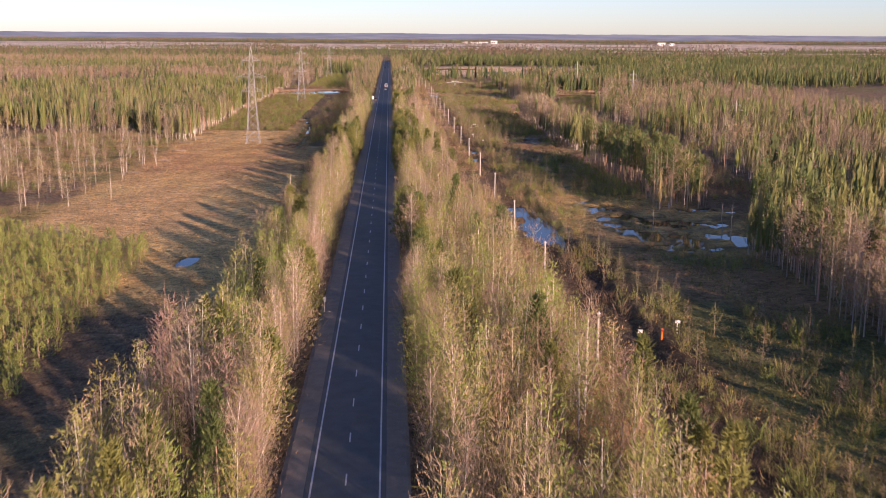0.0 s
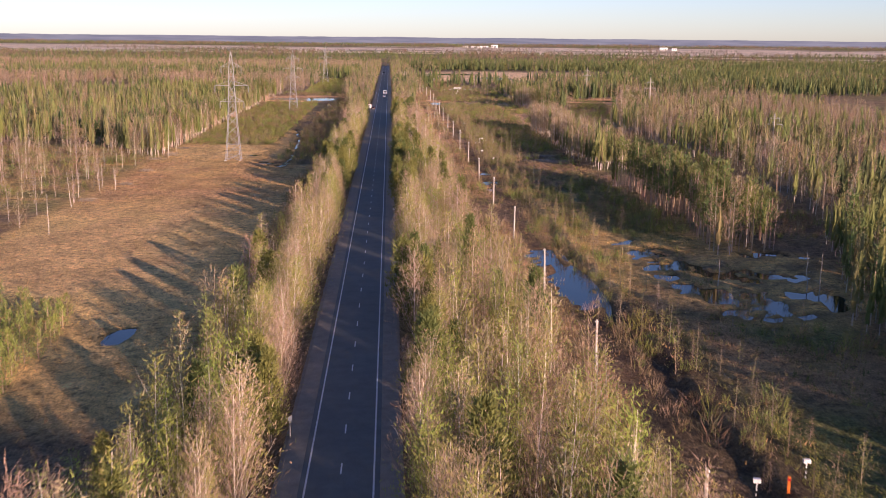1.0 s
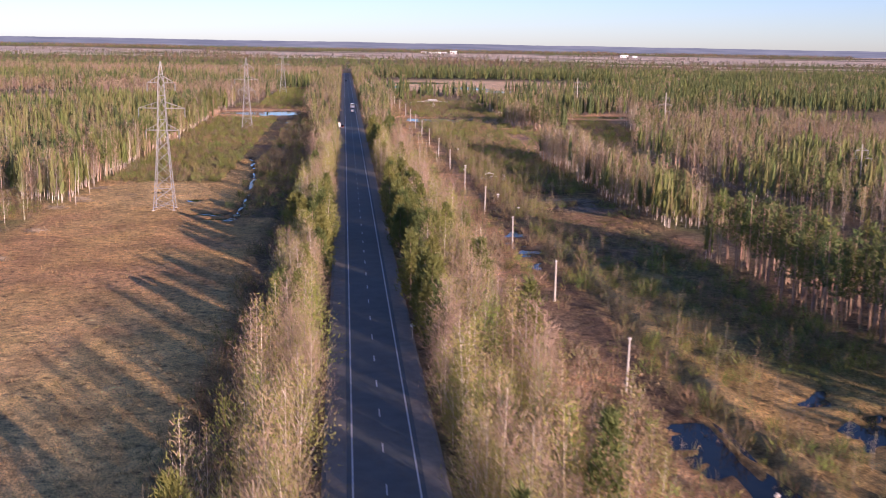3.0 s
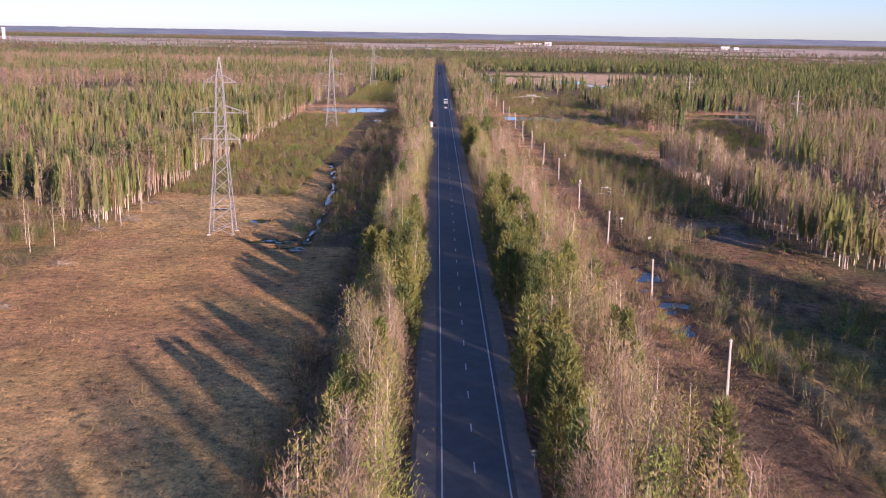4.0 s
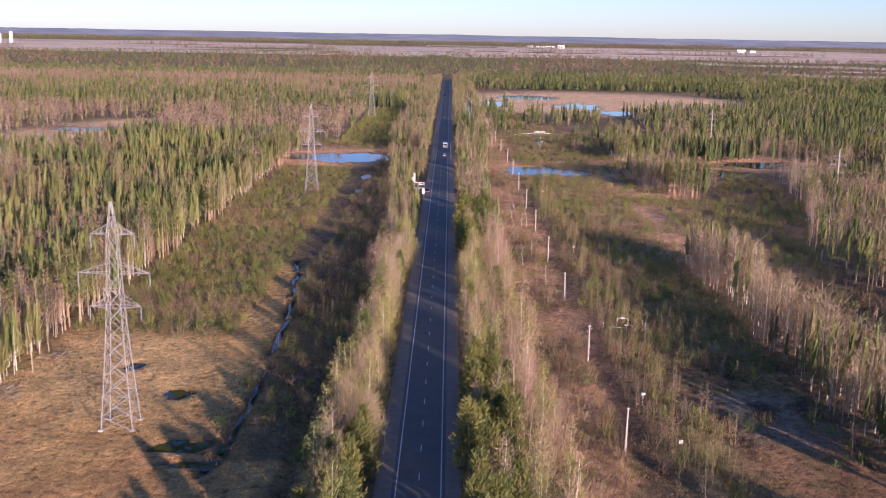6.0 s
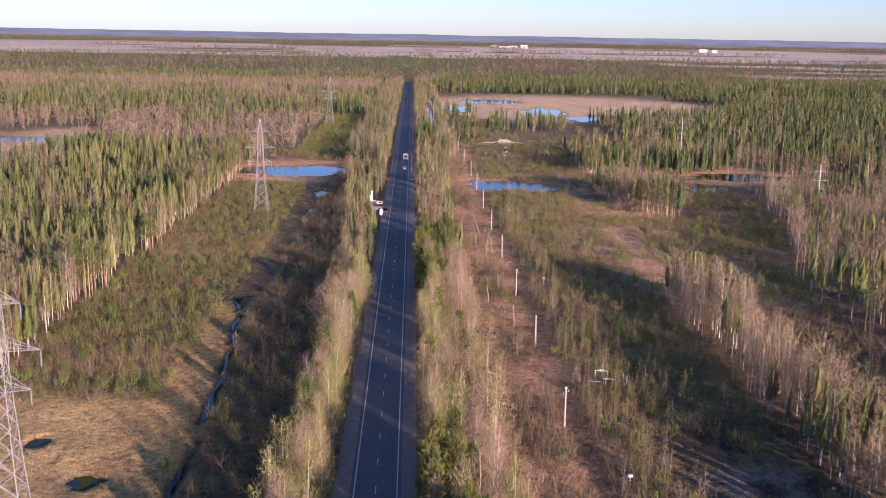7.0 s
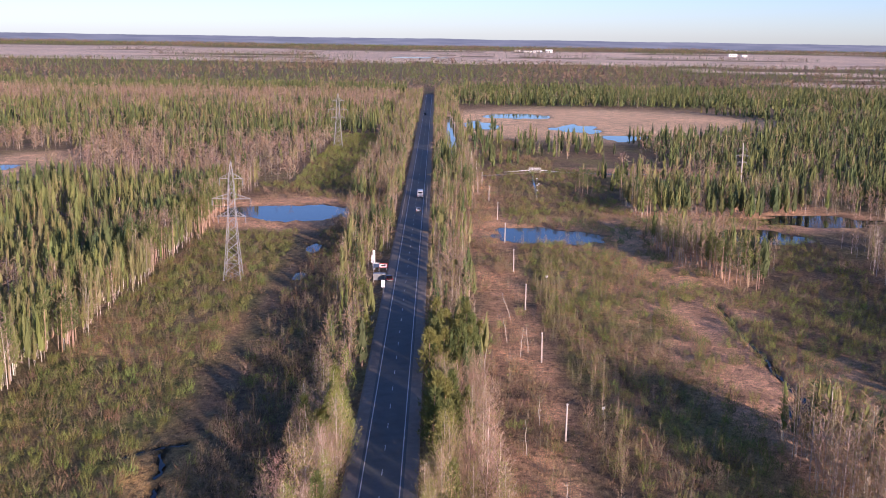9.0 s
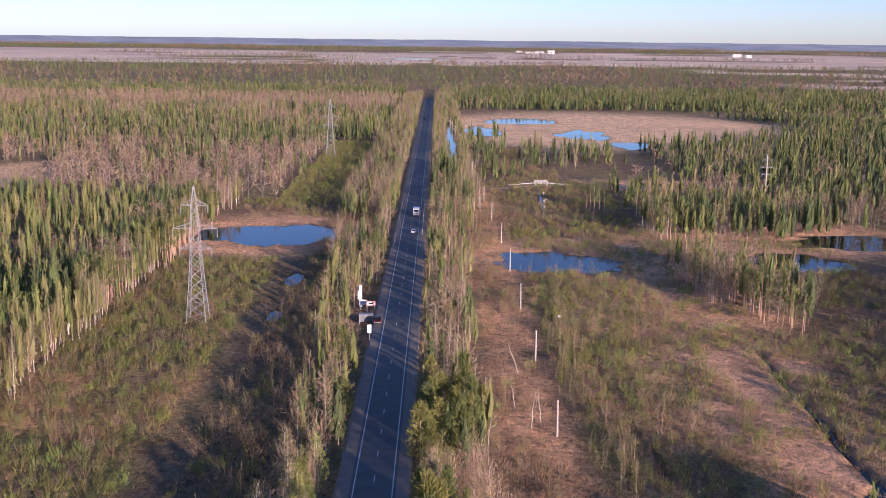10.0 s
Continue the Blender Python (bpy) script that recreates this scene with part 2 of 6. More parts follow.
# ---- mesh builders ----
def raw_mesh(name, V, F, mats, face_mat=None, tint=None, smooth=False, normals=None):
    """A mesh from arrays: corners, triangles or quads, material number by face, colour by corner."""
    V, F = np.asarray(V, np.float32), np.asarray(F, np.int32)
    me = bpy.data.meshes.new(name)
    k = F.shape[1]
    me.vertices.add(len(V))
    me.vertices.foreach_set("co", V.ravel())
    me.loops.add(F.size)
    me.loops.foreach_set("vertex_index", F.ravel())
    me.polygons.add(len(F))
    me.polygons.foreach_set("loop_start", np.arange(0, F.size, k, dtype=np.int32))
    for m in mats:
        me.materials.append(m)
    if face_mat is not None:
        me.polygons.foreach_set("material_index", np.asarray(face_mat, np.int32))
    me.polygons.foreach_set("use_smooth", np.full(len(F), smooth))
    me.update(calc_edges=True)
    if tint is not None:
        at = me.attributes.new("tint", "FLOAT_COLOR", "POINT")
        at.data.foreach_set("color", np.c_[np.asarray(tint, np.float32), np.ones(len(V), np.float32)].ravel())
    if normals is not None:
        me.normals_split_custom_set_from_vertices(np.asarray(normals, np.float32))
    return me


def part(name, bm, mat, parent, label=""):
    me = bpy.data.meshes.new(name)
    bm.to_mesh(me)
    bm.free()
    me.materials.append(mat)
    ob = new(name, me)
    ob.parent = parent
    if label:
        ob["label"] = label
    return ob


def box(bm, x0, x1, y0, y1, z0, z1, bevel=0.0):
    r = bmesh.ops.create_cube(bm, size=1, matrix=Matrix.LocRotScale(((x0 + x1) / 2, (y0 + y1) / 2, (z0 + z1) / 2), None, (x1 - x0, y1 - y0, z1 - z0)))
    if bevel:
        edges = {e for v in r["verts"] for e in v.link_edges}
        bmesh.ops.bevel(bm, geom=list(edges), offset=bevel, segments=2, affect="EDGES", profile=0.6)
    return r


def bar(bm, a, b, r0, r1=None, sides=5):
    """A tapered bar from a to b."""
    a, b = Vector(a), Vector(b)
    d = b - a
    bmesh.ops.create_cone(bm, cap_ends=True, segments=sides, radius1=r0, radius2=r0 if r1 is None else r1, depth=d.length,
                          matrix=Matrix.Translation((a + b) / 2) @ d.to_track_quat("Z", "Y").to_matrix().to_4x4())


def wave(x, y, s, k=0):
    """Smooth wobble between about -1 and 1."""
    return (np.sin(x / s + 1.3 * k) * np.cos(y / (s * 1.31) + 2.1 * k) + np.sin((x + y * 0.6) / (s * 0.53) + 4.4 * k) * 0.6 + np.cos((y - x * 0.7) / (s * 0.29) + 0.7 * k) * 0.4) / 2


RNG = np.random.RandomState(7)
GRID = RNG.rand(512, 512)


def speckle(x, y, s, k=0):
    """Value noise of cell size s, 0 to 1, for arrays."""
    u, v = np.asarray(x, float) / s + 37.7 * k, np.asarray(y, float) / s + 11.3 * k
    i, j = np.floor(u).astype(int), np.floor(v).astype(int)
    a, b = u - i, v - j
    a, b = a * a * (3 - 2 * a), b * b * (3 - 2 * b)
    g = lambda p, q: GRID[p % 512, q % 512]
    return (g(i, j) * (1 - a) + g(i + 1, j) * a) * (1 - b) + (g(i, j + 1) * (1 - a) + g(i + 1, j + 1) * a) * b


def cloudy(x, y, s, k=0):
    return speckle(x, y, s, k) * 0.5 + speckle(x, y, s * 0.47, k + 1) * 0.3 + speckle(x, y, s * 0.2, k + 2) * 0.2


def blob(x, y, cx, cy, rx, ry, rough=0.35, k=0):
    """1 deep inside an uneven oval, 0 well outside it."""
    d = np.hypot((x - cx) / rx, (y - cy) / ry) + (cloudy(x, y, max(2.5, min(rx, ry) * 0.9), k) - 0.5) * 2 * rough
    return np.clip((1.25 - d) / 0.4, 0, 1)


def band(v, lo, hi, soft):
    return np.clip((v - lo) / soft + 0.5, 0, 1) * np.clip((hi - v) / soft + 0.5, 0, 1)


def chain(x, y, pts, half, k=0):
    """1 along an uneven line through the points, 0 away from it."""
    best = np.full(np.shape(x), 1e9)
    for (ax, ay), (bx, by) in zip(pts, pts[1:]):
        dx, dy = bx - ax, by - ay
        s = np.clip(((x - ax) * dx + (y - ay) * dy) / (dx * dx + dy * dy), 0, 1)
        best = np.minimum(best, np.hypot(x - ax - s * dx, y - ay - s * dy))
    w = half * (0.55 + 0.9 * cloudy(x, y, 5.0, k))
    return np.clip((w - best) / (half * 0.5) + 0.5, 0, 1)


# ---- the lie of the land ----
ROAD_END = 1235.0
WATER_Z = -1.22
# still waters: centre, radii
PONDS = [(-40.5, 594, 16.5, 13.5), (36.5, 561, 13.5, 9.0), (25.8, 187, 2.2, 7.0), (27.3, 168, 2.1, 10.0), (97, 563, 9, 10), (122, 590, 16, 8),
         (44.5, 168, 4.6, 16), (42.5, 186, 2.6, 14), (53, 160, 7, 5), (55, 174, 5.5, 4), (48, 156, 6, 5), (60, 186, 5, 4),
         (-41.3, 334.5, 1.8, 1.0), (-32.5, 323, 1.9, 1.5), (-28.0, 305, 3.4, 1.5), (-26, 300, 2.8, 1.0), (61.5, 420, 3.2, 6.5),
         (34, 918, 9, 26), (91, 905, 12, 22), (14.6, 880, 2.6, 100), (60, 1000, 20, 16), (110, 850, 9, 14), (-141, 632, 7, 11), (-172, 690, 9, 8),
         (25.9, 272, 1.9, 17), (-25.3, 146, 1.0, 3.0), (-24.6, 508, 1.2, 4.0), (-24.8, 540, 1.5, 5.0), (1500, 2600, 300, 45), (-30, 2830, 80, 40), (480, 2800, 200, 35), (-600, 2900, 220, 40), (900, 2300, 160, 25)]
LEFT_STREAM = [(-23.6, 297), (-23.4, 303), (-23.1, 318), (-23.6, 344), (-25, 371), (-27, 388), (-27.8, 398), (-30, 407)]
SIDE_STREAM = [(-25.4, 409), (-30, 407), (-36.2, 402)]
RIGHT_CREEK = [(65.3, 486), (64.3, 464), (63.5, 442), (63, 430), (61.8, 415), (63.9, 405)]
NEAR_DITCH = [(27.6, 160), (28.4, 175), (26.2, 192)]


def soggy(x, y):
    """How much a place is under water: 0 to 1."""
    w = np.zeros(np.shape(x))
    for k, (cx, cy, rx, ry) in enumerate(PONDS):
        b = blob(x, y, cx, cy, rx, ry, 0.85 if 12 <= k < 16 else 0.6 if 7 < max(rx, ry) < 60 else 0.4, k)
        if 2 <= k < 12 and k not in (4, 5) or k == 24:          # tussocks stand out of the shallow pools
            b = b * np.clip((cloudy(x, y, 2.8, 96) - (0.47 if k > 5 else 0.40)) * 7, 0, 1)
        w = np.maximum(w, b)
    for k, (pts, half) in enumerate(((LEFT_STREAM, 0.5), (SIDE_STREAM, 0.45), (RIGHT_CREEK, 0.6), (NEAR_DITCH, 0.9))):
        w = np.maximum(w, chain(x, y, pts, half, k + 50))
    return w


def height(x, y):
    """The ground's height."""
    x, y = np.asarray(x, float), np.asarray(y, float)
    far = np.clip((y - 900) / 400, 0, 1)
    rough = 0.16 * (cloudy(x, y, 3.0, 3) - 0.5) * 2 + 0.10 * wave(x, y, 9, 1)
    z = -1.0 + rough * (1 - 0.5 * far)
    bank = np.clip((np.abs(x) - 4.1) / 3.4, 0, 1)
    bank = bank * bank * (3 - 2 * bank)
    z = -0.10 * (1 - bank) + z * bank
    bank_x = 32.4 - 0.5 * wave(y, y, 12, 9)
    along = band(y, 90, 268, 14)
    z = z + along * (0.55 * np.exp(-((x - bank_x) / 1.1) ** 2) - 0.5 * np.exp(-((x - bank_x + 2.3) / 1.0) ** 2))
    ditch_x = -14.6 + 0.5 * wave(y, y * 0 + 3, 17, 6)
    z = z - 0.7 * band(y, 150, 345, 20) * np.exp(-((x - ditch_x) / 0.9) ** 2)
    z = z - 0.28 * band(y, 255, 345, 12) * np.clip(cloudy(x, y * 0.25, 2.2, 19) - 0.45, 0, 1) * band(x, 37, 53, 4) * 3
    off = np.clip((y - ROAD_END) / 60, 0, 1)
    z = z * (1 - off) + (-1.0) * off
    rise = np.clip((y + 0.08 * np.abs(x) - 3000) / 1800, 0, 1)
    z = z + 8 * rise * rise * (3 - 2 * rise)
    w = soggy(x, y) * np.clip((np.abs(x) - 5.5) / 2, 0, 1)
    return z * (1 - w) + (z - 0.85) * w


# ---- what grows where ----
def knots(y, pairs):
    return np.interp(y, [p[0] for p in pairs], [p[1] for p in pairs])


def left_forest(x, y):
    edge = -57 + 2.2 * wave(y, y * 0 + 5, 14, 2) + 4.0 * np.clip((y - 560) / 120, 0, 1) * wave(y, y * 0, 23, 5)
    f = (x < edge) & (y > 318 + np.clip((-62 - x) * 0.8, 0, 20) + 5 * wave(x, x * 0 + 2, 8, 3))
    f |= (y > 850) & (x < -24)
    f |= (y > 655) & (x < -46 + 0 * x)
    f &= ~(blob(x, y, -166, 668, 26, 72, 0.3, 77) > 0.3)
    return f


CLUMPS = [(24, 760, 4, 9), (33, 805, 5, 11), (49, 775, 6, 9), (27, 865, 4, 13), (42, 885, 5, 10), (60, 748, 6, 8), (38, 722, 4, 6), (52, 838, 4, 7), (20, 640, 3, 8), (58, 640, 4, 6)]


def right_forest(x, y):
    wob = 2.0 * wave(y, y * 0 + 9, 12, 4)
    back = knots(y, [(-80, 54.5), (150, 55), (172, 65), (189, 72), (220, 80), (262, 85), (400, 84), (430, 86), (490, 107), (548, 113)])
    f = (x > back + wob) & (y > -60) & (y < 548)
    row = (x > 53.5 + wob) & (x < 63.5 + 2.5 * wave(y, y * 0 + 4, 17, 6))
    f |= row & (((y > 187) & (y < 263)) | ((y > 289) & (y < 412)))
    f |= blob(x, y, 77, 518, 6.5, 20, 0.2, 93) > 0.4
    f |= (x > 64) & (y >= 520) & (y < 560) & (x < 88)
    f |= (x > 68) & (y >= 590) & (y < 690) & (cloudy(x, y, 30, 12) > 0.36)
    f |= (x > 105) & (y >= 690) & (y < 1040)
    f |= (x > 62) & (x < 90) & (y > 760) & (y < 815) & (cloudy(x, y, 12, 14) > 0.42)
    f |= (x > 20) & (x < 34) & (y > 690) & (y < 880) & (cloudy(x, y, 16, 15) > 0.60)
    f |= (x > 36) & (x < 62) & (y > 735) & (y < 830) & (cloudy(x, y, 14, 16) > 0.60)
    f |= (y > 1100) & (x > 8)
    marsh = blob(x, y, 105, 955, 112, 132, 0.22, 78) > 0.5
    for k, (cx, cy, rx, ry) in enumerate(CLUMPS):
        f |= blob(x, y, cx, cy, rx, ry, 0.2, 110 + k) > 0.4
    f &= ~(marsh & (x > 45))
    return f


def open_far(x, y):
    """Far fields and marshes among the woods."""
    d = y + 0.10 * np.abs(x - 200) + 260 * (cloudy(x, y, 500, 41) - 0.5)
    meadow = ((d > 2380) & (d < 3850) & (cloudy(x, y * 2.2, 380, 43) < 0.66)) | ((x > 450) & (d > 1500) & (cloudy(x, y * 3, 300, 44) > 0.60))
    return meadow


C = lambda *c: np.array(c, float)
RUST = C(0.56, 0.30, 0.125)
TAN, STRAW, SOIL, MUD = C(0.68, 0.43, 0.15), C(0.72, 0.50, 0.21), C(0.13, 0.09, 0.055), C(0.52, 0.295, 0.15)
WEED, MOSS, LITTER, MARSH = C(0.19, 0.20, 0.06), C(0.10, 0.12, 0.035), C(0.22, 0.15, 0.085), C(0.80, 0.55, 0.31)


RUTTED = [(33.5, 500), (33.2, 470), (35.0, 440), (36.5, 415), (37.5, 380)]


def cover(x, y):
    """Colour of the ground's own cover: dry grass, soil, mud, weeds, moss, litter."""
    def lay(base, c, w):
        return base * (1 - w[:, None]) + c * w[:, None]
    n1, n2, n3 = cloudy(x, y, 9, 21), cloudy(x, y, 28, 22), cloudy(x, y, 2.6, 23)
    col = np.repeat(LITTER[None], len(x), 0)
    col = lay(col, WEED, np.clip((n2 - 0.45) * 3, 0, 1) * 0.6)
    # left: hay field, pale ground round the first pylon, scrub beyond
    field = band(x, -58, np.where(y < 300, -15.0, -21.0), 4) * band(y, 120, 352, 10)
    col = lay(col, TAN, field * np.clip(0.92 + (n1 - 0.5) * 0.6, 0, 1))
    col = lay(col, STRAW, field * np.clip((n3 - 0.5) * 1.5 + (n2 - 0.5) * 2, 0, 0.7))
    col = lay(col, STRAW, blob(x, y, -43, 331, 15, 18, 0.3, 81) * 0.85)
    col = lay(col, STRAW, band(x, -62, -44, 4) * band(y, 285, 345, 14) * 0.4)
    col = lay(col, C(0.76, 0.53, 0.215), field * band(y, 100, 240, 40) * np.clip(0.75 + (n2 - 0.5) * 2, 0, 0.9))
    col = lay(col, RUST, field * band(y, 235, 318, 40) * np.clip(0.35 + (n2 - 0.5) * 3, 0, 0.75))
    col = lay(col, MUD, field * np.clip((n2 - 0.60) * 4, 0, 0.4))
    rough_l = band(x, -112, -58, 6) * band(y, 180, 342, 12)
    col = lay(col, TAN * 0.75, rough_l * np.clip(0.5 + (n2 - 0.5) * 4, 0, 0.9))
    col = lay(col, WEED * 0.9, rough_l * np.clip((n1 - 0.48) * 4, 0, 0.7))
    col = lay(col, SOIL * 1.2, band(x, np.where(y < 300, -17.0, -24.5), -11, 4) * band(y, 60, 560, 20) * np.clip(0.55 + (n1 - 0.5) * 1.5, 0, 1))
    scrub = band(x, -58, -30, 5) * band(y, 352, 560, 12)
    col = lay(col, WEED * 0.9, scrub * np.clip(0.4 + (n1 - 0.45) * 3, 0, 1))
    col = lay(col, MUD * 1.25, scrub * np.clip((n2 - 0.5) * 4, 0, 0.8))
    col = lay(col, TAN, band(x, -33, -24, 3) * band(y, 320, 400, 8) * 0.7)
    for cx, cy, rx, ry in ((-40, 595, 24, 30), (38, 566, 34, 26), (100, 600, 40, 30), (96, 700, 40, 14)):
        col = lay(col, MUD * 1.4 + 0.03, blob(x, y, cx, cy, rx, ry, 0.3, 5) * 0.85)
    col = lay(col, C(0.72, 0.48, 0.27), blob(x, y, -166, 668, 26, 72, 0.3, 77))
    # right: cleared strip, ditch, track, rushes
    col = lay(col, MUD * 1.35, band(x, 15, 28, 4) * band(y, 60, 690, 20) * np.clip(0.5 + (n1 - 0.5) * 2.5, 0, 1))
    col = lay(col, SOIL * 0.8, band(x, 24.5, 28, 1.5) * band(y, 60, 345, 20) * 0.7)
    col = lay(col, TAN * 0.9, band(x, 28.5, 31.5, 2) * band(y, 60, 260, 12) * np.clip(n1 * 1.6 - 0.3, 0, 1))
    col = lay(col, STRAW, band(x + 0.5 * wave(y, y, 12, 9), 31.4, 33.4, 1.0) * band(y, 70, 300, 12) * 0.9)
    col = lay(col, SOIL * 0.8, band(x + 0.5 * wave(y, y, 12, 9), 33.4, 34.6, 0.8) * band(y, 90, 300, 12) * 0.8)
    col = lay(col, WEED * 0.9, band(x, 34.5, 52, 4) * band(y, 195, 420, 14) * np.clip(n2 * 1.2 + 0.2, 0, 1))
    col = lay(col, MUD * 0.9, band(x, 38, 55, 4) * band(y, 200, 420, 14) * np.clip((n1 - 0.50) * 4, 0, 0.8))
    col = lay(col, MUD * 0.62, band(x, 34.5, 55, 3) * band(y, 262, 342, 12) * np.clip(0.65 + (n1 - 0.5) * 2, 0, 1))
    col = lay(col, C(0.30, 0.24, 0.19), blob(x, y, 45, 318, 7, 9, 0.5, 83) * 0.7)
    col = lay(col, SOIL * 0.6, band(x, 35, 54, 3) * band(y, 255, 345, 12) * np.clip((cloudy(x, y * 0.25, 2.2, 19) - 0.56) * 8, 0, 0.9))
    col = lay(col, TAN * 0.95, band(x, 32, 41.5, 3) * band(y, 160, 262, 12) * np.clip(0.3 + (n1 - 0.45) * 4, 0, 0.9))
    col = lay(col, WEED * 0.8, band(x, 33, 56, 3) * band(y, 40, 152, 10) * np.clip(0.5 + n1, 0, 1))
    col = lay(col, MUD * 0.8, band(x, 36, 56, 3) * band(y, 40, 152, 10) * np.clip((n2 - 0.48) * 5, 0, 0.8))
    col = lay(col, LITTER * 0.9, band(x, 63, 86, 3) * band(y, 200, 410, 8) * np.clip(0.4 + n1, 0, 1))
    # Dark soil, tinted darker still for the shade of the wood beside it.
    col = lay(col, SOIL * 0.6, band(x, 27, 35, 2) * band(y, 60, 160, 8) * np.clip(0.4 + n1, 0, 1))
    col = lay(col, TAN * 1.05, blob(x, y, 50, 176, 15, 28, 0.4, 82) * np.clip(n3 * 2 - 0.4, 0, 1))
    col = lay(col, MUD * 1.55 + 0.01, band(x, 34, 78, 8) * band(y, 395, 560, 16) * np.clip(n2 * 2 - 0.35, 0, 0.9))
    col = lay(col, WEED, band(x, 28, 50, 4) * band(y, 380, 550, 14) * np.clip(n1 * 2 - 0.6, 0, 0.8))
    col = lay(col, C(0.66, 0.39, 0.22), np.maximum(blob(x, y, 57, 445, 9, 40, 0.45, 84), blob(x, y, 60, 480, 12, 14, 0.4, 85)) * np.clip(0.5 + n3, 0, 1))
    col = lay(col, C(0.56, 0.32, 0.17), chain(x, y, RUTTED, 2.2, 61) * 0.9)
    col = lay(col, SOIL * 0.7, chain(x, y, [(a + 1.6, b) for a, b in RUTTED], 0.4, 62) * 0.9)
    # far: marsh, meadows
    col = lay(col, MARSH, blob(x, y, 105, 955, 112, 132, 0.22, 78) * np.clip(0.5 + n2, 0, 1))
    far = open_far(x, y).astype(float)
    col = lay(col, C(0.74, 0.585, 0.42) * (0.95 + 0.7 * (cloudy(x, y * 3, 160, 45)[:, None] - 0.5)), far)
    wet = soggy(x, y)
    col = lay(col, SOIL * 0.45, np.clip(wet * 2.2, 0, 1))
    return col


def axis(dense_lo, dense_hi, step, lo, hi, grow):
    a = list(np.arange(dense_lo, dense_hi + step / 2, step))
    s = step
    while a[-1] < hi:
        s *= grow
        a.append(a[-1] + s)
    s = step
    while a[0] > lo:
        s *= grow
        a.insert(0, a[0] - s)
    return np.array(a)


GX = axis(-66, 72, 1.05, -4800, 4800, 1.15)
GY = axis(84, 640, 1.35, -350, 4900, 1.045)
gx, gy = np.meshgrid(GX, GY)
gx, gy = gx.ravel(), gy.ravel()
nx = len(GX)
ii = (np.arange(len(GY) - 1)[:, None] * nx + np.arange(nx - 1)[None]).ravel()
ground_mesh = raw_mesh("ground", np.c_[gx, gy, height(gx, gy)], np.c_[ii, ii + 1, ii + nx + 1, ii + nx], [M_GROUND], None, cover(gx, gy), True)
tagged(new("ground", ground_mesh), "flat boggy ground with dry grass, mud and weeds", "ground", "", "structure")

for cx, cy, rx, ry in PONDS:
    bm = bmesh.new()
    bmesh.ops.create_circle(bm, cap_ends=True, segments=32, radius=1.0)
    bmesh.ops.scale(bm, vec=(rx * 1.75, ry * 1.75, 1), verts=bm.verts)
    me = bpy.data.meshes.new("water")
    bm.to_mesh(me)
    bm.free()
    me.materials.append(M_POOL if -42 < cx < -25.5 and 295 < cy < 340 else M_WATER)
    ob = tagged(new("water", me), "dark still water reflecting the sky", "pond", "pools", "structure")
    ob.location = (cx, cy, WATER_Z - (0.004 if rx < 5 else 0.0) - 0.0007 * (PONDS.index((cx, cy, rx, ry))))
for pts in (LEFT_STREAM, SIDE_STREAM, RIGHT_CREEK):
    bm = bmesh.new()
    prev = None
    fine = [Vector(p).lerp(Vector(q), k / 8) for p, q in zip(pts, pts[1:]) for k in range(8)] + [Vector(pts[-1])]
    srng = random.Random(len(pts))
    for i, p in enumerate(fine):
        d = (fine[min(i + 1, len(fine) - 1)] - fine[max(i - 1, 0)]).normalized()
        wob = 0.35 * math.sin(i * 0.9) + srng.uniform(-0.25, 0.25)
        wide = srng.uniform(0.10, 0.62)
        s = Vector((d.y, -d.x, 0))
        c = Vector((p.x, p.y, 0)) + s * wob
        row = [bm.verts.new(c - s * wide), bm.verts.new(c + s * wide)]
        if prev:
            bm.faces.new((prev[0], prev[1], row[1], row[0]))
        prev = row
    me = bpy.data.meshes.new("stream")
    bm.to_mesh(me)
    bm.free()
    me.materials.append(M_WATER)
    ob = tagged(new("stream", me), "narrow dark brook winding through wet grass", "stream", "", "structure")
    ob.location.z = WATER_Z - 0.16 - 0.004 * len(pts)



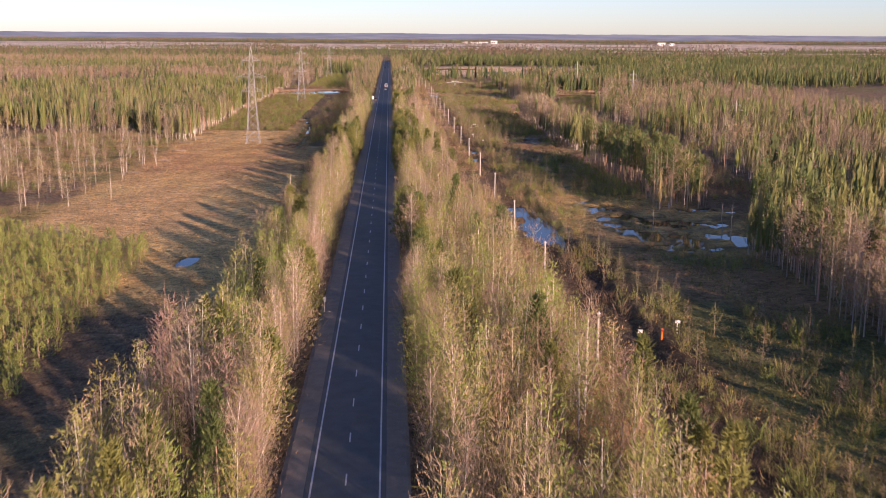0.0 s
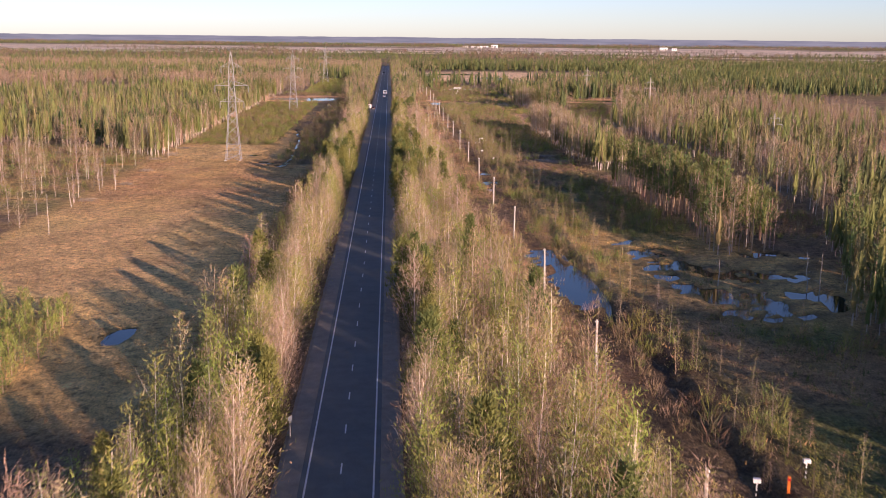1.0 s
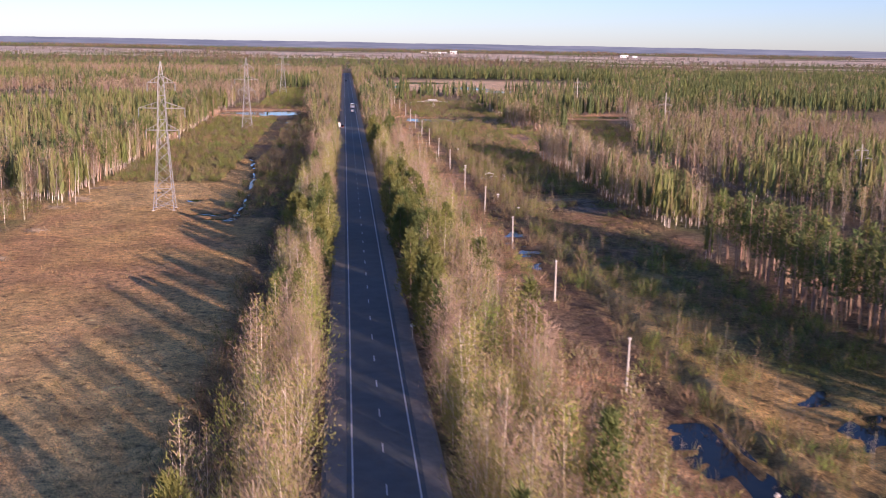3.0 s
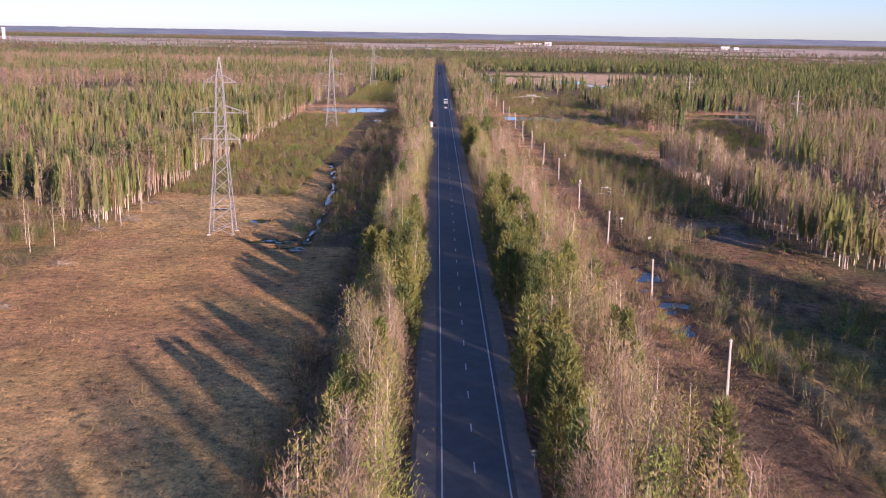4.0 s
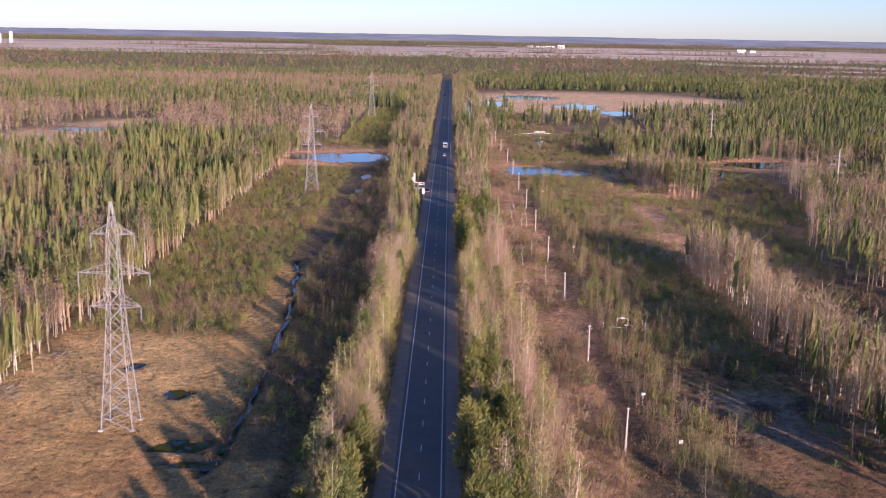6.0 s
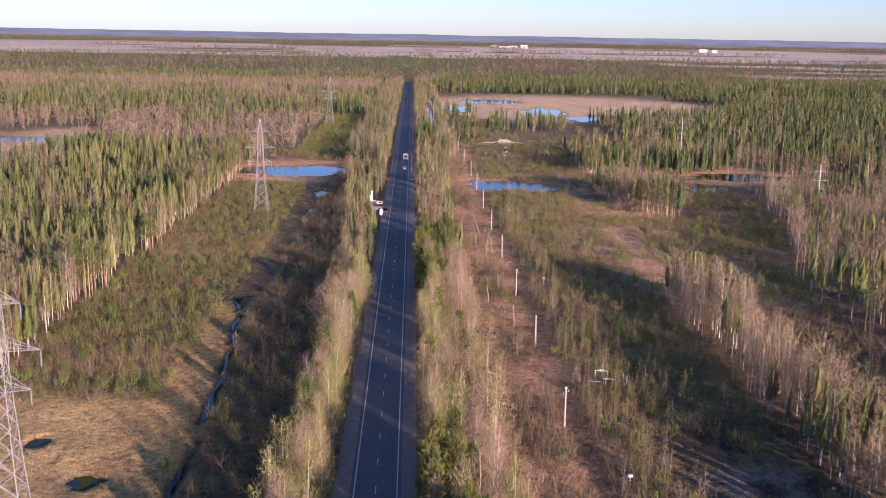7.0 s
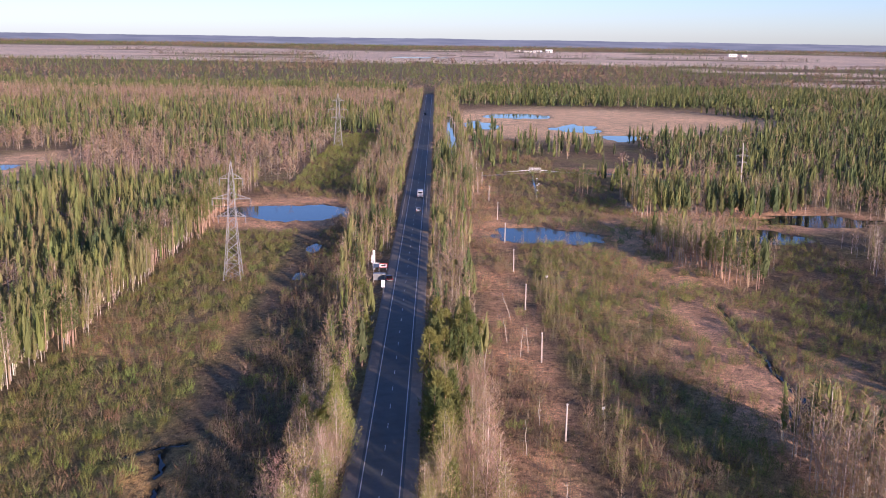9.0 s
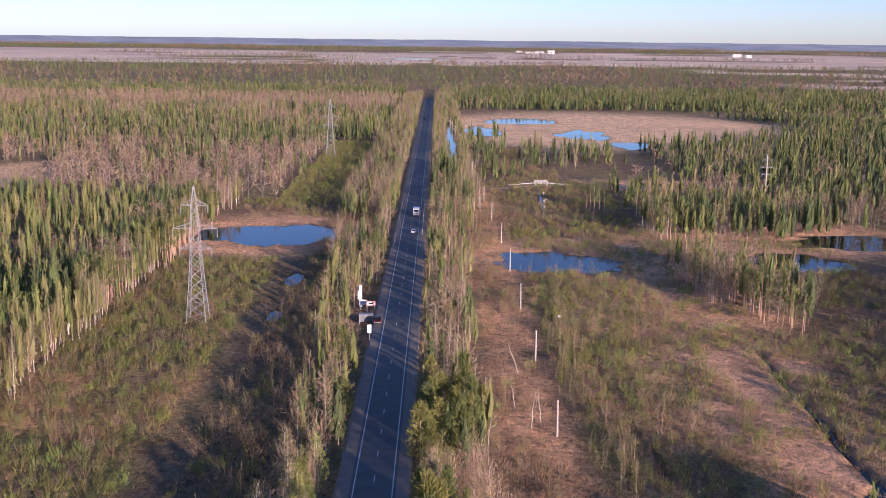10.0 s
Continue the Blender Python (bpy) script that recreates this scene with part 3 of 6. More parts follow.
def far_ridge():
    """Skyline woods, kilometres behind everything else: a glowing sheet with blue-grey haze painted in."""
    m = bpy.data.materials.new("painted_haze")
    m.use_nodes = True
    n, l = m.node_tree.nodes, m.node_tree.links
    geo = n.new("ShaderNodeNewGeometry")
    w = add(n, "ShaderNodeTexNoise", Scale=0.006, Detail=5.0)
    v = n.new("ShaderNodeVectorMath")
    v.operation = "MULTIPLY"
    v.inputs[1].default_value = (1, 1, 18)
    l.new(geo.outputs["Position"], v.inputs[0])
    l.new(v.outputs[0], w.inputs["Vector"])
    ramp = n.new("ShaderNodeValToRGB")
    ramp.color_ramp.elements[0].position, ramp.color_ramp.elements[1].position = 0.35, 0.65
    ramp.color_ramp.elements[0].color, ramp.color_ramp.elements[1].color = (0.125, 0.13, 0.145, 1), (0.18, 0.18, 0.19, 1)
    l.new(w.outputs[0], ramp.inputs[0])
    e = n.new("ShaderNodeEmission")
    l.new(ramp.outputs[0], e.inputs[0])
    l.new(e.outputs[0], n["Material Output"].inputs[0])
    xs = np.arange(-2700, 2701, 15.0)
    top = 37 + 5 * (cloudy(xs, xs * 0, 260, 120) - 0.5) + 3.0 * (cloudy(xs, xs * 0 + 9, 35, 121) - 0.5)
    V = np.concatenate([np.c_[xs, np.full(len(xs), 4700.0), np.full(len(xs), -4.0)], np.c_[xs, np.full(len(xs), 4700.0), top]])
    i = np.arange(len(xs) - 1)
    tagged(new("backdrop", raw_mesh("backdrop", V, np.c_[i, i + 1, i + 1 + len(xs), i + len(xs)], [m])), "skyline woods backdrop, glowing with blue-grey haze painted in", "skyline", "", "structure")


far_ridge()

# ---- the road ----
def strip(name, rows, mat, label, category, y0=-60.0, y1=ROAD_END, step=4.0):
    """A long strip along the road: rows of (x, z) across it."""
    ys = np.arange(y0, y1 + 0.1, step)
    V = np.array([(x, y, z) for y in ys for x, z in rows])
    k = len(rows)
    i = (np.arange(len(ys) - 1)[:, None] * k + np.arange(k - 1)[None]).ravel()
    return tagged(new(name, raw_mesh(name, V, np.c_[i, i + 1, i + k + 1, i + k], [mat], smooth=False)), label, category, "", "structure")


road = strip("road", [(-2.85, -0.06), (-2.78, 0.0), (0.0, 0.04), (2.78, 0.0), (2.85, -0.06)], M_ASPHALT, "dark grey asphalt two-lane road with white markings", "road")
for side in (-1, 1):
    rows = sorted([(side * 2.8, -0.02), (side * 3.5, -0.03), (side * 4.3, -0.07), (side * 5.0, -0.35)])
    strip("shoulder", rows, M_GRAVEL, "grey gravel shoulder beside the road", "shoulder")
    line = strip("edge_line", sorted([(side * 2.30, 0.0128), (side * 2.43, 0.011)]), M_PAINT, "", "")
    line.parent = road
    for key in ("category", "kind", "label"):
        if key in line:
            del line[key]
bm = bmesh.new()
box(bm, -0.055, 0.055, -0.95, 0.95, 0.0, 0.006)
dash_mesh = bpy.data.meshes.new("dash")
bm.to_mesh(dash_mesh)
bm.free()
dash_mesh.materials.append(M_PAINT)
for k in range(-4, 146):
    d = new("dash", dash_mesh)
    d.parent = road
    d.location = (0, 91.7 + 7.825 * k, 0.042)


# ---- trees ----
BIRCH_BARK, GREY_BARK, PINE_BARK = C(0.64, 0.55, 0.45), C(0.27, 0.21, 0.155), C(0.42, 0.29, 0.20)
TWIG, PINK, BUD, NEEDLE = C(0.47, 0.345, 0.21), C(0.45, 0.315, 0.22), C(0.335, 0.325, 0.085), C(0.165, 0.185, 0.06)
OLIVE, BRIGHT = C(0.365, 0.305, 0.13), C(0.30, 0.34, 0.075)


def slivers(base, way, length, width, rng, lay=0.0):
    """Thin triangles: feet at base, pointing along way; faces turned outwards from the plant's axis."""
    n = len(base)
    side = np.cross(way, rng.normal(size=(n, 3)) + lay * unit(np.c_[base[:, :2], np.full(n, 0.05)]))
    side /= np.linalg.norm(side, axis=1)[:, None] + 1e-9
    out = np.c_[base[:, :2], np.full(n, 0.2)]
    flip = (np.cross(side, way) * out).sum(1) < 0
    side[flip] *= -1
    a, b, c = base - side * width[:, None] / 2, base + side * width[:, None] / 2, base + way * length[:, None]
    return np.stack([a, b, c], 1).reshape(-1, 3), np.arange(3 * n).reshape(-1, 3)


def unit(v):
    return v / (np.linalg.norm(v, axis=-1, keepdims=True) + 1e-9)


def rounded(v, r):
    """Normals of a soft crown of radius r round the axis."""
    return unit(np.c_[v[:, :2], np.full(len(v), 0.55 * r)])


def tube(points, radii, sides):
    V, F, N = [], [], []
    ang = np.arange(sides) * 2 * np.pi / sides
    for p, r in zip(points, radii):
        V += [(p[0] + r * np.cos(a), p[1] + r * np.sin(a), p[2]) for a in ang]
        N += [(np.cos(a), np.sin(a), 0.1) for a in ang]
    for k in range(len(points) - 1):
        for s in range(sides):
            a, b = k * sides + s, k * sides + (s + 1) % sides
            F += [(a, b, b + sides), (a, b + sides, a + sides)]
    return np.array(V), np.array(F), np.array(N)


def join(pieces):
    """Pieces are corners, triangles, normals, tint, material number."""
    V, F, N, T, M, o = [], [], [], [], [], 0
    for v, f, n, t, m in pieces:
        V.append(v)
        F.append(f + o)
        N.append(n)
        T.append(np.broadcast_to(t, (len(v), 3)) if np.ndim(t) == 1 else t)
        M.append(np.full(len(f), m))
        o += len(v)
    return tuple(np.concatenate(a) for a in (V, F, N, T, M))


def make_tree(seed, h, n, size, bark, col, asp=1.5, low=0.25, rad=0.13, clumps=16, limbs=0, leaf=None, leaf_share=0.0, up=0.6, stem=0.0048, sides=4, peak=0.7, soft=0.34, mat=1):
    """A slender broad-leaved tree in spring: stem, rising limbs, and a crown of many small twigs or leaves in loose clumps. Returns trunk and crown."""
    rng = np.random.RandomState(seed)
    zs = np.linspace(0, 1, 4 if limbs else 2)
    bend = rng.normal(size=2) * 0.022 * h
    trunk = [(*tube(np.c_[bend[0] * zs ** 2, bend[1] * zs ** 2, zs * h * 0.93], h * stem * (1 - 0.85 * zs) + 0.008, sides), bark, 0)]
    u = low + (0.95 - low) * (np.arange(clumps) + rng.rand(clumps)) / clumps
    s = (u - low) / (1 - low)
    az = rng.rand() * 6 + np.arange(clumps) * 2.4 + rng.normal(size=clumps) * 0.5
    prof = rad * h * (1 - s) ** peak * np.clip(s * 3.5 + 0.4, 0, 1)
    r = prof * (0.25 + 0.75 * rng.rand(clumps))
    cen = np.c_[np.cos(az) * r + bend[0] * u ** 2, np.sin(az) * r + bend[1] * u ** 2, u * h]
    for k in np.argsort(-r)[:limbs]:
        z0 = max(low * 0.7 * h, cen[k, 2] - r[k] * 2.4)
        foot = np.array([bend[0] * (z0 / h) ** 2, bend[1] * (z0 / h) ** 2, z0])
        tip = cen[k] + (cen[k] - foot) * 0.6
        trunk.append((*tube([foot, foot * 0.45 + cen[k] * 0.55 + np.array([0, 0, -0.05]) * r[k], tip], [h * stem * 0.42, h * stem * 0.3, 0.008], 3), bark * 0.95, 0))
    k = rng.choice(clumps, n, p=(prof + 0.03 * h * rad) / (prof + 0.03 * h * rad).sum())
    off = rng.normal(size=(n, 3)) * (soft * prof[k] + 0.012 * h)[:, None] * (1, 1, 1.7)
    base = cen[k] + off
    spare = base[:, 2] > h
    base[spare, 2] = h * (1 - 0.06 * rng.rand(spare.sum()))
    out = unit(np.c_[base[:, :2] - bend * u[k][:, None] ** 2, np.full(n, 0.02)])
    way = unit(out * 0.45 + (0, 0, up) + rng.normal(size=(n, 3)) * 0.5)
    ln = size * asp * (0.6 + 0.8 * rng.rand(n))
    v, f = slivers(base, way, ln, size * (0.7 + 0.6 * rng.rand(n)), rng, 1.4 if mat == 2 else 0.0)
    tone = (0.92 + 0.16 * rng.rand(clumps))[k] * (0.92 + 0.16 * rng.rand(n))
    c = np.repeat(col[None], n, 0)
    if leaf is not None:
        g = rng.rand(n) < leaf_share
        c[g] = leaf
    return join(trunk), join([(v, f, v, np.repeat(c * tone[:, None], 3, 0), mat)])


def make_slender(seed, h, n, spray, rad, low, col, peak=0.7, core=5, bark=None, stem=0.008, mat=3, lift=0.9, fill=0.62):
    """A slender tree of the woods: stem, ragged inner crown, and many rising sprays all round it, thinning to the tip."""
    rng = np.random.RandomState(seed)
    lean = rng.normal(size=2) * 0.018 * h
    pieces = [(*tube([(0, 0, 0), (lean[0], lean[1], h * 0.85)], [h * stem + 0.02, 0.03], 3), PINE_BARK if bark is None else bark, 0)] if stem else []
    env = lambda t: rad * h * (1 - t) ** peak * np.clip(t * 4 + 0.5, 0, 1)
    if core:
        rings, ts = [], (0.0, 0.16, 0.42, 0.7)
        for t in ts:
            a = (np.arange(core) + 0.7 * rng.rand(core)) * 2 * np.pi / core + 3 * t
            r = fill * env(t) * (0.55 + 0.8 * rng.rand(core))
            u = low + (1 - low) * t
            rings.append(np.c_[np.cos(a) * r + lean[0] * u, np.sin(a) * r + lean[1] * u, u * h + rng.normal(size=core) * 0.03 * h])
        v = np.concatenate(rings + [[[lean[0], lean[1], h * 0.93]]])
        f = [q for k in range(3) for i in range(core) for a, b in [(k * core + i, k * core + (i + 1) % core)] for q in ((a, b, b + core), (a, b + core, a + core))]
        f += [(3 * core + i, 3 * core + (i + 1) % core, 4 * core) for i in range(core)]
        # Core tint sits below the sprays' tone, painting in shade inside the crown.
        pieces.append((v, np.array(f), v, col * (0.72 + 0.3 * rng.rand(len(v)))[:, None], mat))
    u = low + (0.97 - low) * rng.rand(n) ** 0.95
    t = (u - low) / (1 - low)
    az = rng.rand(n) * 2 * np.pi
    az = az + 0.5 * np.sin(3 * az + np.floor(u * 7) * 1.9 + 6 * rng.rand())
    r = env(t) * (0.5 + 0.5 * rng.rand(n)) * (1 + 0.25 * np.sin(2 * az + 9 * u + 6 * rng.rand()))
    base = np.c_[np.cos(az) * r + lean[0] * u, np.sin(az) * r + lean[1] * u, u * h - 0.03 * h]
    way = unit(np.c_[np.cos(az) * 0.45, np.sin(az) * 0.45, np.full(n, lift)] + rng.normal(size=(n, 3)) * 0.28)
    taper = 1 - 0.4 * t
    v, f = slivers(base, way, spray[1] * (0.55 + 0.9 * rng.rand(n)) * taper, spray[0] * (0.6 + 0.8 * rng.rand(n)) * taper, rng, 1.6)
    tone = (0.86 + 0.28 * rng.rand(40))[(np.floor(u * 7) * 5 + np.floor(az * 0.8)).astype(int) % 40] * (0.88 + 0.24 * rng.rand(n))
    pieces.append((v, f, v, col * np.repeat(tone, 3)[:, None], mat))
    return join(pieces)


def whole(form):
    """Trunk and crown of one tree as one set of arrays."""
    (v, f, n, t, m), (v2, f2, n2, t2, m2) = form
    return np.concatenate([v, v2]), np.concatenate([f, f2 + len(v)]), None, np.concatenate([t, t2]), np.concatenate([m, m2])


def make_plume(seed, h, twigs, width, bark, twig, leaf=0.0, low=0.3, rad=0.11, lean=0.02, out=0.22, length=(0.09, 0.11), leaf_col=None, round_top=0.75):
    """A tree seen from farther off: stem and a pointed plume of rising twigs, a share of them in young leaf."""
    rng = np.random.RandomState(seed)
    bend = rng.normal(size=2) * lean * h
    trunk = (*tube([(0, 0, 0), (bend[0], bend[1], h * 0.93)], [h * 0.0068 + 0.02, 0.015], 3), bark, 0)
    u = low + (0.93 - low) * rng.rand(twigs) ** 0.9
    s = (u - low) / (1 - low)
    r = rad * h * (1 - s) ** round_top * np.clip(s * 6 + 0.35, 0, 1) * np.sqrt(rng.rand(twigs))
    az = rng.rand(twigs) * 2 * np.pi
    lobe = 1 + 0.35 * np.sin(2 * az + 6 * rng.rand()) * np.sin(7 * u + 6 * rng.rand())
    r = r * lobe
    base = np.c_[np.cos(az) * r + bend[0] * u, np.sin(az) * r + bend[1] * u, u * h - 0.04 * h]
    way = unit(np.c_[np.cos(az) * out, np.sin(az) * out, np.ones(twigs)] + rng.normal(size=(twigs, 3)) * (0.10 + 0.5 * out))
    ln = h * (length[0] + length[1] * rng.rand(twigs)) * (0.75 + 0.25 * (1 - s))
    v, f = slivers(base, way, ln, width * (0.7 + 0.6 * rng.rand(twigs)), rng)
    green = np.repeat(rng.rand(twigs) < leaf, 3)
    col = np.where(green[:, None], BUD if leaf_col is None else leaf_col, twig) * np.repeat(0.86 + 0.28 * rng.rand(twigs), 3)[:, None]
    nrm = rounded(v - np.c_[bend[0] * v[:, 2:3] / h, bend[1] * v[:, 2:3] / h, 0 * v[:, 2:3]], h * rad)
    return join([trunk, (v, f, nrm, col, 1 if leaf < 0.5 else 2)])


def make_pine(seed, h, tufts, width, spread=0.19, low=0.14, needle=NEEDLE, per=9, ragged=0.3):
    """A young pine beside the road: trunk, boughs, tufts of needles. Returns trunk and crown."""
    rng = np.random.RandomState(seed)
    zs = np.linspace(0, 1, 4)
    trunk = [(*tube(np.c_[0.015 * h * zs, 0 * zs, zs * h * 0.96], h * 0.011 * (1 - 0.9 * zs) + 0.01, 5), PINE_BARK, 0)]
    u = low + (0.97 - low) * rng.rand(tufts) ** 0.9
    bough = np.floor(u * 11)
    prof = np.clip((1 - u) / (1 - low), 0, 1) ** 0.8 * np.clip((u - low) / 0.14 + 0.4, 0, 1)
    az = rng.rand(tufts) * 2 * np.pi
    az = az + 0.75 * np.sin(4 * az + bough * 1.7)
    r = h * spread * prof * (1 - ragged * np.abs(np.sin(bough * 2.3 + 2 * az))) * (0.4 + 0.6 * rng.rand(tufts) ** 0.4)
    cen = np.c_[np.cos(az) * r + 0.015 * h * u, np.sin(az) * r, u * h * 0.97 + r * 0.18]
    for a, c, uu in list(zip(az, cen, u))[:16]:
        trunk.append((*tube([(0.015 * h * uu, 0, c[2] - 0.15), c], [h * 0.004, 0.008], 3), PINE_BARK * 0.8, 0))
    base = np.repeat(cen, per, 0) + rng.normal(size=(tufts * per, 3)) * h * 0.02
    out = unit(np.c_[np.cos(az), np.sin(az), 0.9 + 0 * az])
    way = unit(np.repeat(out, per, 0) * 0.8 + rng.normal(size=(tufts * per, 3)) * 0.45 + (0, 0, 0.35))
    ln = h * (0.035 + 0.045 * rng.rand(tufts * per))
    v, f = slivers(base, way, ln, width * (0.7 + 0.6 * rng.rand(tufts * per)), rng)
    shade = np.repeat(np.repeat(0.82 + 0.36 * rng.rand(tufts), per) * (0.9 + 0.2 * rng.rand(tufts * per)), 3)[:, None]
    cn = np.repeat(np.repeat(cen, per, 0), 3, 0)
    nrm = unit(rounded(v, h * spread) + unit(v - cn) * 0.45)
    return join(trunk), join([(v, f, nrm, needle * shade, 2)])


def make_shrub(seed, h, twigs, width, col=TWIG, leaf=0.3):
    """A bush of many rising shoots."""
    rng = np.random.RandomState(seed)
    az, r = rng.rand(twigs) * 2 * np.pi, h * 0.34 * np.sqrt(rng.rand(twigs))
    base = np.c_[np.cos(az) * r, np.sin(az) * r, h * 0.55 * rng.rand(twigs) ** 1.3]
    way = unit(np.c_[np.cos(az) * 0.4, np.sin(az) * 0.4, np.ones(twigs)] + rng.normal(size=(twigs, 3)) * 0.25)
    v, f = slivers(base, way, h * (0.3 + 0.3 * rng.rand(twigs)), width * (0.7 + 0.6 * rng.rand(twigs)), rng)
    green = np.repeat(rng.rand(twigs) < leaf, 3)[:, None]
    shade = np.repeat(0.8 + 0.4 * rng.rand(twigs), 3)[:, None]
    return join([(v, f, rounded(v, h * 0.4), np.where(green, C(0.25, 0.27, 0.075), col) * shade, 1)])


TREE_MATS = [M_BARK, M_TWIG, M_LEAF, M_NEEDLE]


def grove(name, places, forms, label, category, rng, sizes=(0.8, 1.2), tones=0.25):
    """One mesh of many plants: places is (n, 2)."""
    n = len(places)
    if not n:
        return
    V, F, T, M, o = [], [], [], [], 0
    pick = rng.randint(0, len(forms), n)
    for k, (v, f, _, t, m) in enumerate(forms):
        p = places[pick == k]
        q = len(p)
        if not q:
            continue
        a = rng.rand(q) * 2 * np.pi
        s = sizes[0] + (sizes[1] - sizes[0]) * rng.rand(q)
        wide = s * (0.85 + 0.3 * rng.rand(q))
        c1, s1 = np.cos(a)[:, None], np.sin(a)[:, None]
        x = (v[None, :, 0] * c1 - v[None, :, 1] * s1) * wide[:, None] + p[:, 0:1]
        y = (v[None, :, 0] * s1 + v[None, :, 1] * c1) * wide[:, None] + p[:, 1:2]
        z = v[None, :, 2] * s[:, None] + (height(p[:, 0], p[:, 1]) - 0.08)[:, None]
        V.append(np.stack([x, y, z], -1).reshape(-1, 3))
        F.append((f[None] + (np.arange(q) * len(v))[:, None, None]).reshape(-1, 3) + o)
        tone = 1 + tones * (rng.rand(q, 1, 3) * 0.3 + rng.rand(q, 1, 1) * 0.7 - 0.5) * 2
        T.append((t[None] * tone).reshape(-1, 3))
        M.append(np.tile(m, q))
        o += q * len(v)
    me = raw_mesh(name, np.concatenate(V), np.concatenate(F), TREE_MATS, np.concatenate(M), np.concatenate(T))
    return tagged(new(name, me), label, category, "", "stuff")


def scatter(x0, x1, y0, y1, per, rng, keep=None):
    """Places in a rectangle, one to so many square metres, kept apart by a jittered grid."""
    s = math.sqrt(per)
    xs, ys = np.meshgrid(np.arange(x0, x1, s), np.arange(y0, y1, s))
    p = np.c_[xs.ravel(), ys.ravel()] + rng.rand(xs.size, 2) * s
    return p[keep(p[:, 0], p[:, 1])] if keep is not None else p


def dry(x, y):
    return soggy(x, y) < 0.15



# ---- planting ----
rng = np.random.RandomState(11)
GREENS = (NEEDLE, NEEDLE * C(1.25, 1.15, 1.1), NEEDLE * C(0.8, 0.9, 0.95))
LOOKS = [(TWIG, BUD, 0.10), (PINK, BUD, 0.0), (OLIVE, BUD, 0.75), (TWIG, BUD, 0.35), (OLIVE, BRIGHT, 0.9), (PINK, BUD, 0.15), (OLIVE, BUD, 0.6)]


def bare_or_leafy(seed, look, h, n, size, **more):
    """Bare trees get long thin twigs, those in leaf short broad ones."""
    col, leaf, share = LOOKS[look % len(LOOKS)]
    thin = share < 0.3
    return make_tree(seed, h, n, size * (0.30 if thin else 0.62), BIRCH_BARK if seed % 4 else GREY_BARK, col, 15.0 if thin else 4.2, up=0.85 if thin else 0.75, leaf=leaf, leaf_share=share, mat=1 if thin else 2, **more)


LEAFY = (C(0.28, 0.275, 0.10), C(0.255, 0.275, 0.086), C(0.22, 0.25, 0.078), C(0.32, 0.28, 0.125))
CONIFERS = (C(0.125, 0.155, 0.055), C(0.185, 0.205, 0.065), C(0.095, 0.122, 0.048), C(0.15, 0.175, 0.06))
near_forms = [bare_or_leafy(100 + k, k, 9.4, 1900, 0.105, limbs=20, clumps=24, rad=0.19, low=0.15, sides=5) for k in range(12)]
pine_near = [make_pine(200 + k, 8.2, 210, 0.125, 0.25, per=6, needle=GREENS[k % 3] * C(1.15, 1.1, 1)) for k in range(6)]
mid_forms = [whole(bare_or_leafy(300 + k, k, 9.2, 620, 0.145, limbs=7, clumps=18, rad=0.195, low=0.12, sides=3)) for k in range(14)]
pine_mid = [whole(make_pine(400 + k, 8.0, 26, 0.24, per=7, needle=GREENS[k % 3])) for k in range(5)]
edge_bare = [whole(make_tree(500 + k, 10.4, 135, 0.095, BIRCH_BARK * 0.9, (TWIG * 0.85, PINK * 0.85)[k % 2], 11.0, 0.26, 0.135, 12, 3, sides=3, leaf=OLIVE, leaf_share=0.2, stem=0.006)) for k in range(7)]
edge_leafy = [make_slender(520 + k, 9.8, 115, (0.13, 0.7), 0.12 + 0.015 * (k % 3), 0.24, LEAFY[k % 4], 0.6, 4, BIRCH_BARK, 0.006, 2, fill=0.42) for k in range(8)]
# Inner forms: bark and twigs tinted darker than the edge's, painting in wood shade.
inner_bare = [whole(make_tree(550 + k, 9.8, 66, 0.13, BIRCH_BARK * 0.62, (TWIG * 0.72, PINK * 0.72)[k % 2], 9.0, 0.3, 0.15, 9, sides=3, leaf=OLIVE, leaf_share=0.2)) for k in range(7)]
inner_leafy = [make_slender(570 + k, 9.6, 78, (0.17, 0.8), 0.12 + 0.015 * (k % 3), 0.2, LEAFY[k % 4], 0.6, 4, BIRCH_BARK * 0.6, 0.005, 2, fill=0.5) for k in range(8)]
wood_firs = [make_slender(600 + k, 10.0, 74, (0.27, 0.95), 0.125 + 0.018 * (k % 4), 0.12 + 0.06 * (k % 3), CONIFERS[k % 4], 0.6 + 0.12 * (k % 3)) for k in range(11)]
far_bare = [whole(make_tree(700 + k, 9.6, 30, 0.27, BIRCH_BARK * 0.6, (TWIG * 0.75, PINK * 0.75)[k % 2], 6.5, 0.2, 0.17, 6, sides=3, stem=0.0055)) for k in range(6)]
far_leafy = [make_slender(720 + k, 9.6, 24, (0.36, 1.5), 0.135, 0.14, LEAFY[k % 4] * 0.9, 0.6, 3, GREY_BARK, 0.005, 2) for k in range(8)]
mid_firs = [make_slender(780 + k, 9.8, 34, (0.42, 1.3), 0.13 + 0.018 * (k % 3), 0.1, CONIFERS[k % 4], 0.65 + 0.1 * (k % 2), 4) for k in range(8)]
far_firs = [make_slender(800 + k, 9.8, 13, (0.75, 2.0), 0.15, 0.1, CONIFERS[k % 4] * 0.95, 0.65, 3, stem=0) for k in range(8)]


def tree_thing(name, form, label, category, group):
    root = tagged(new(name), label, category, group)
    for nm, (v, f, _, t, m) in zip(("trunk", "crown"), form):
        ob = new(nm, raw_mesh(nm, v, f, TREE_MATS, m, t))
        ob.parent = root
    return root


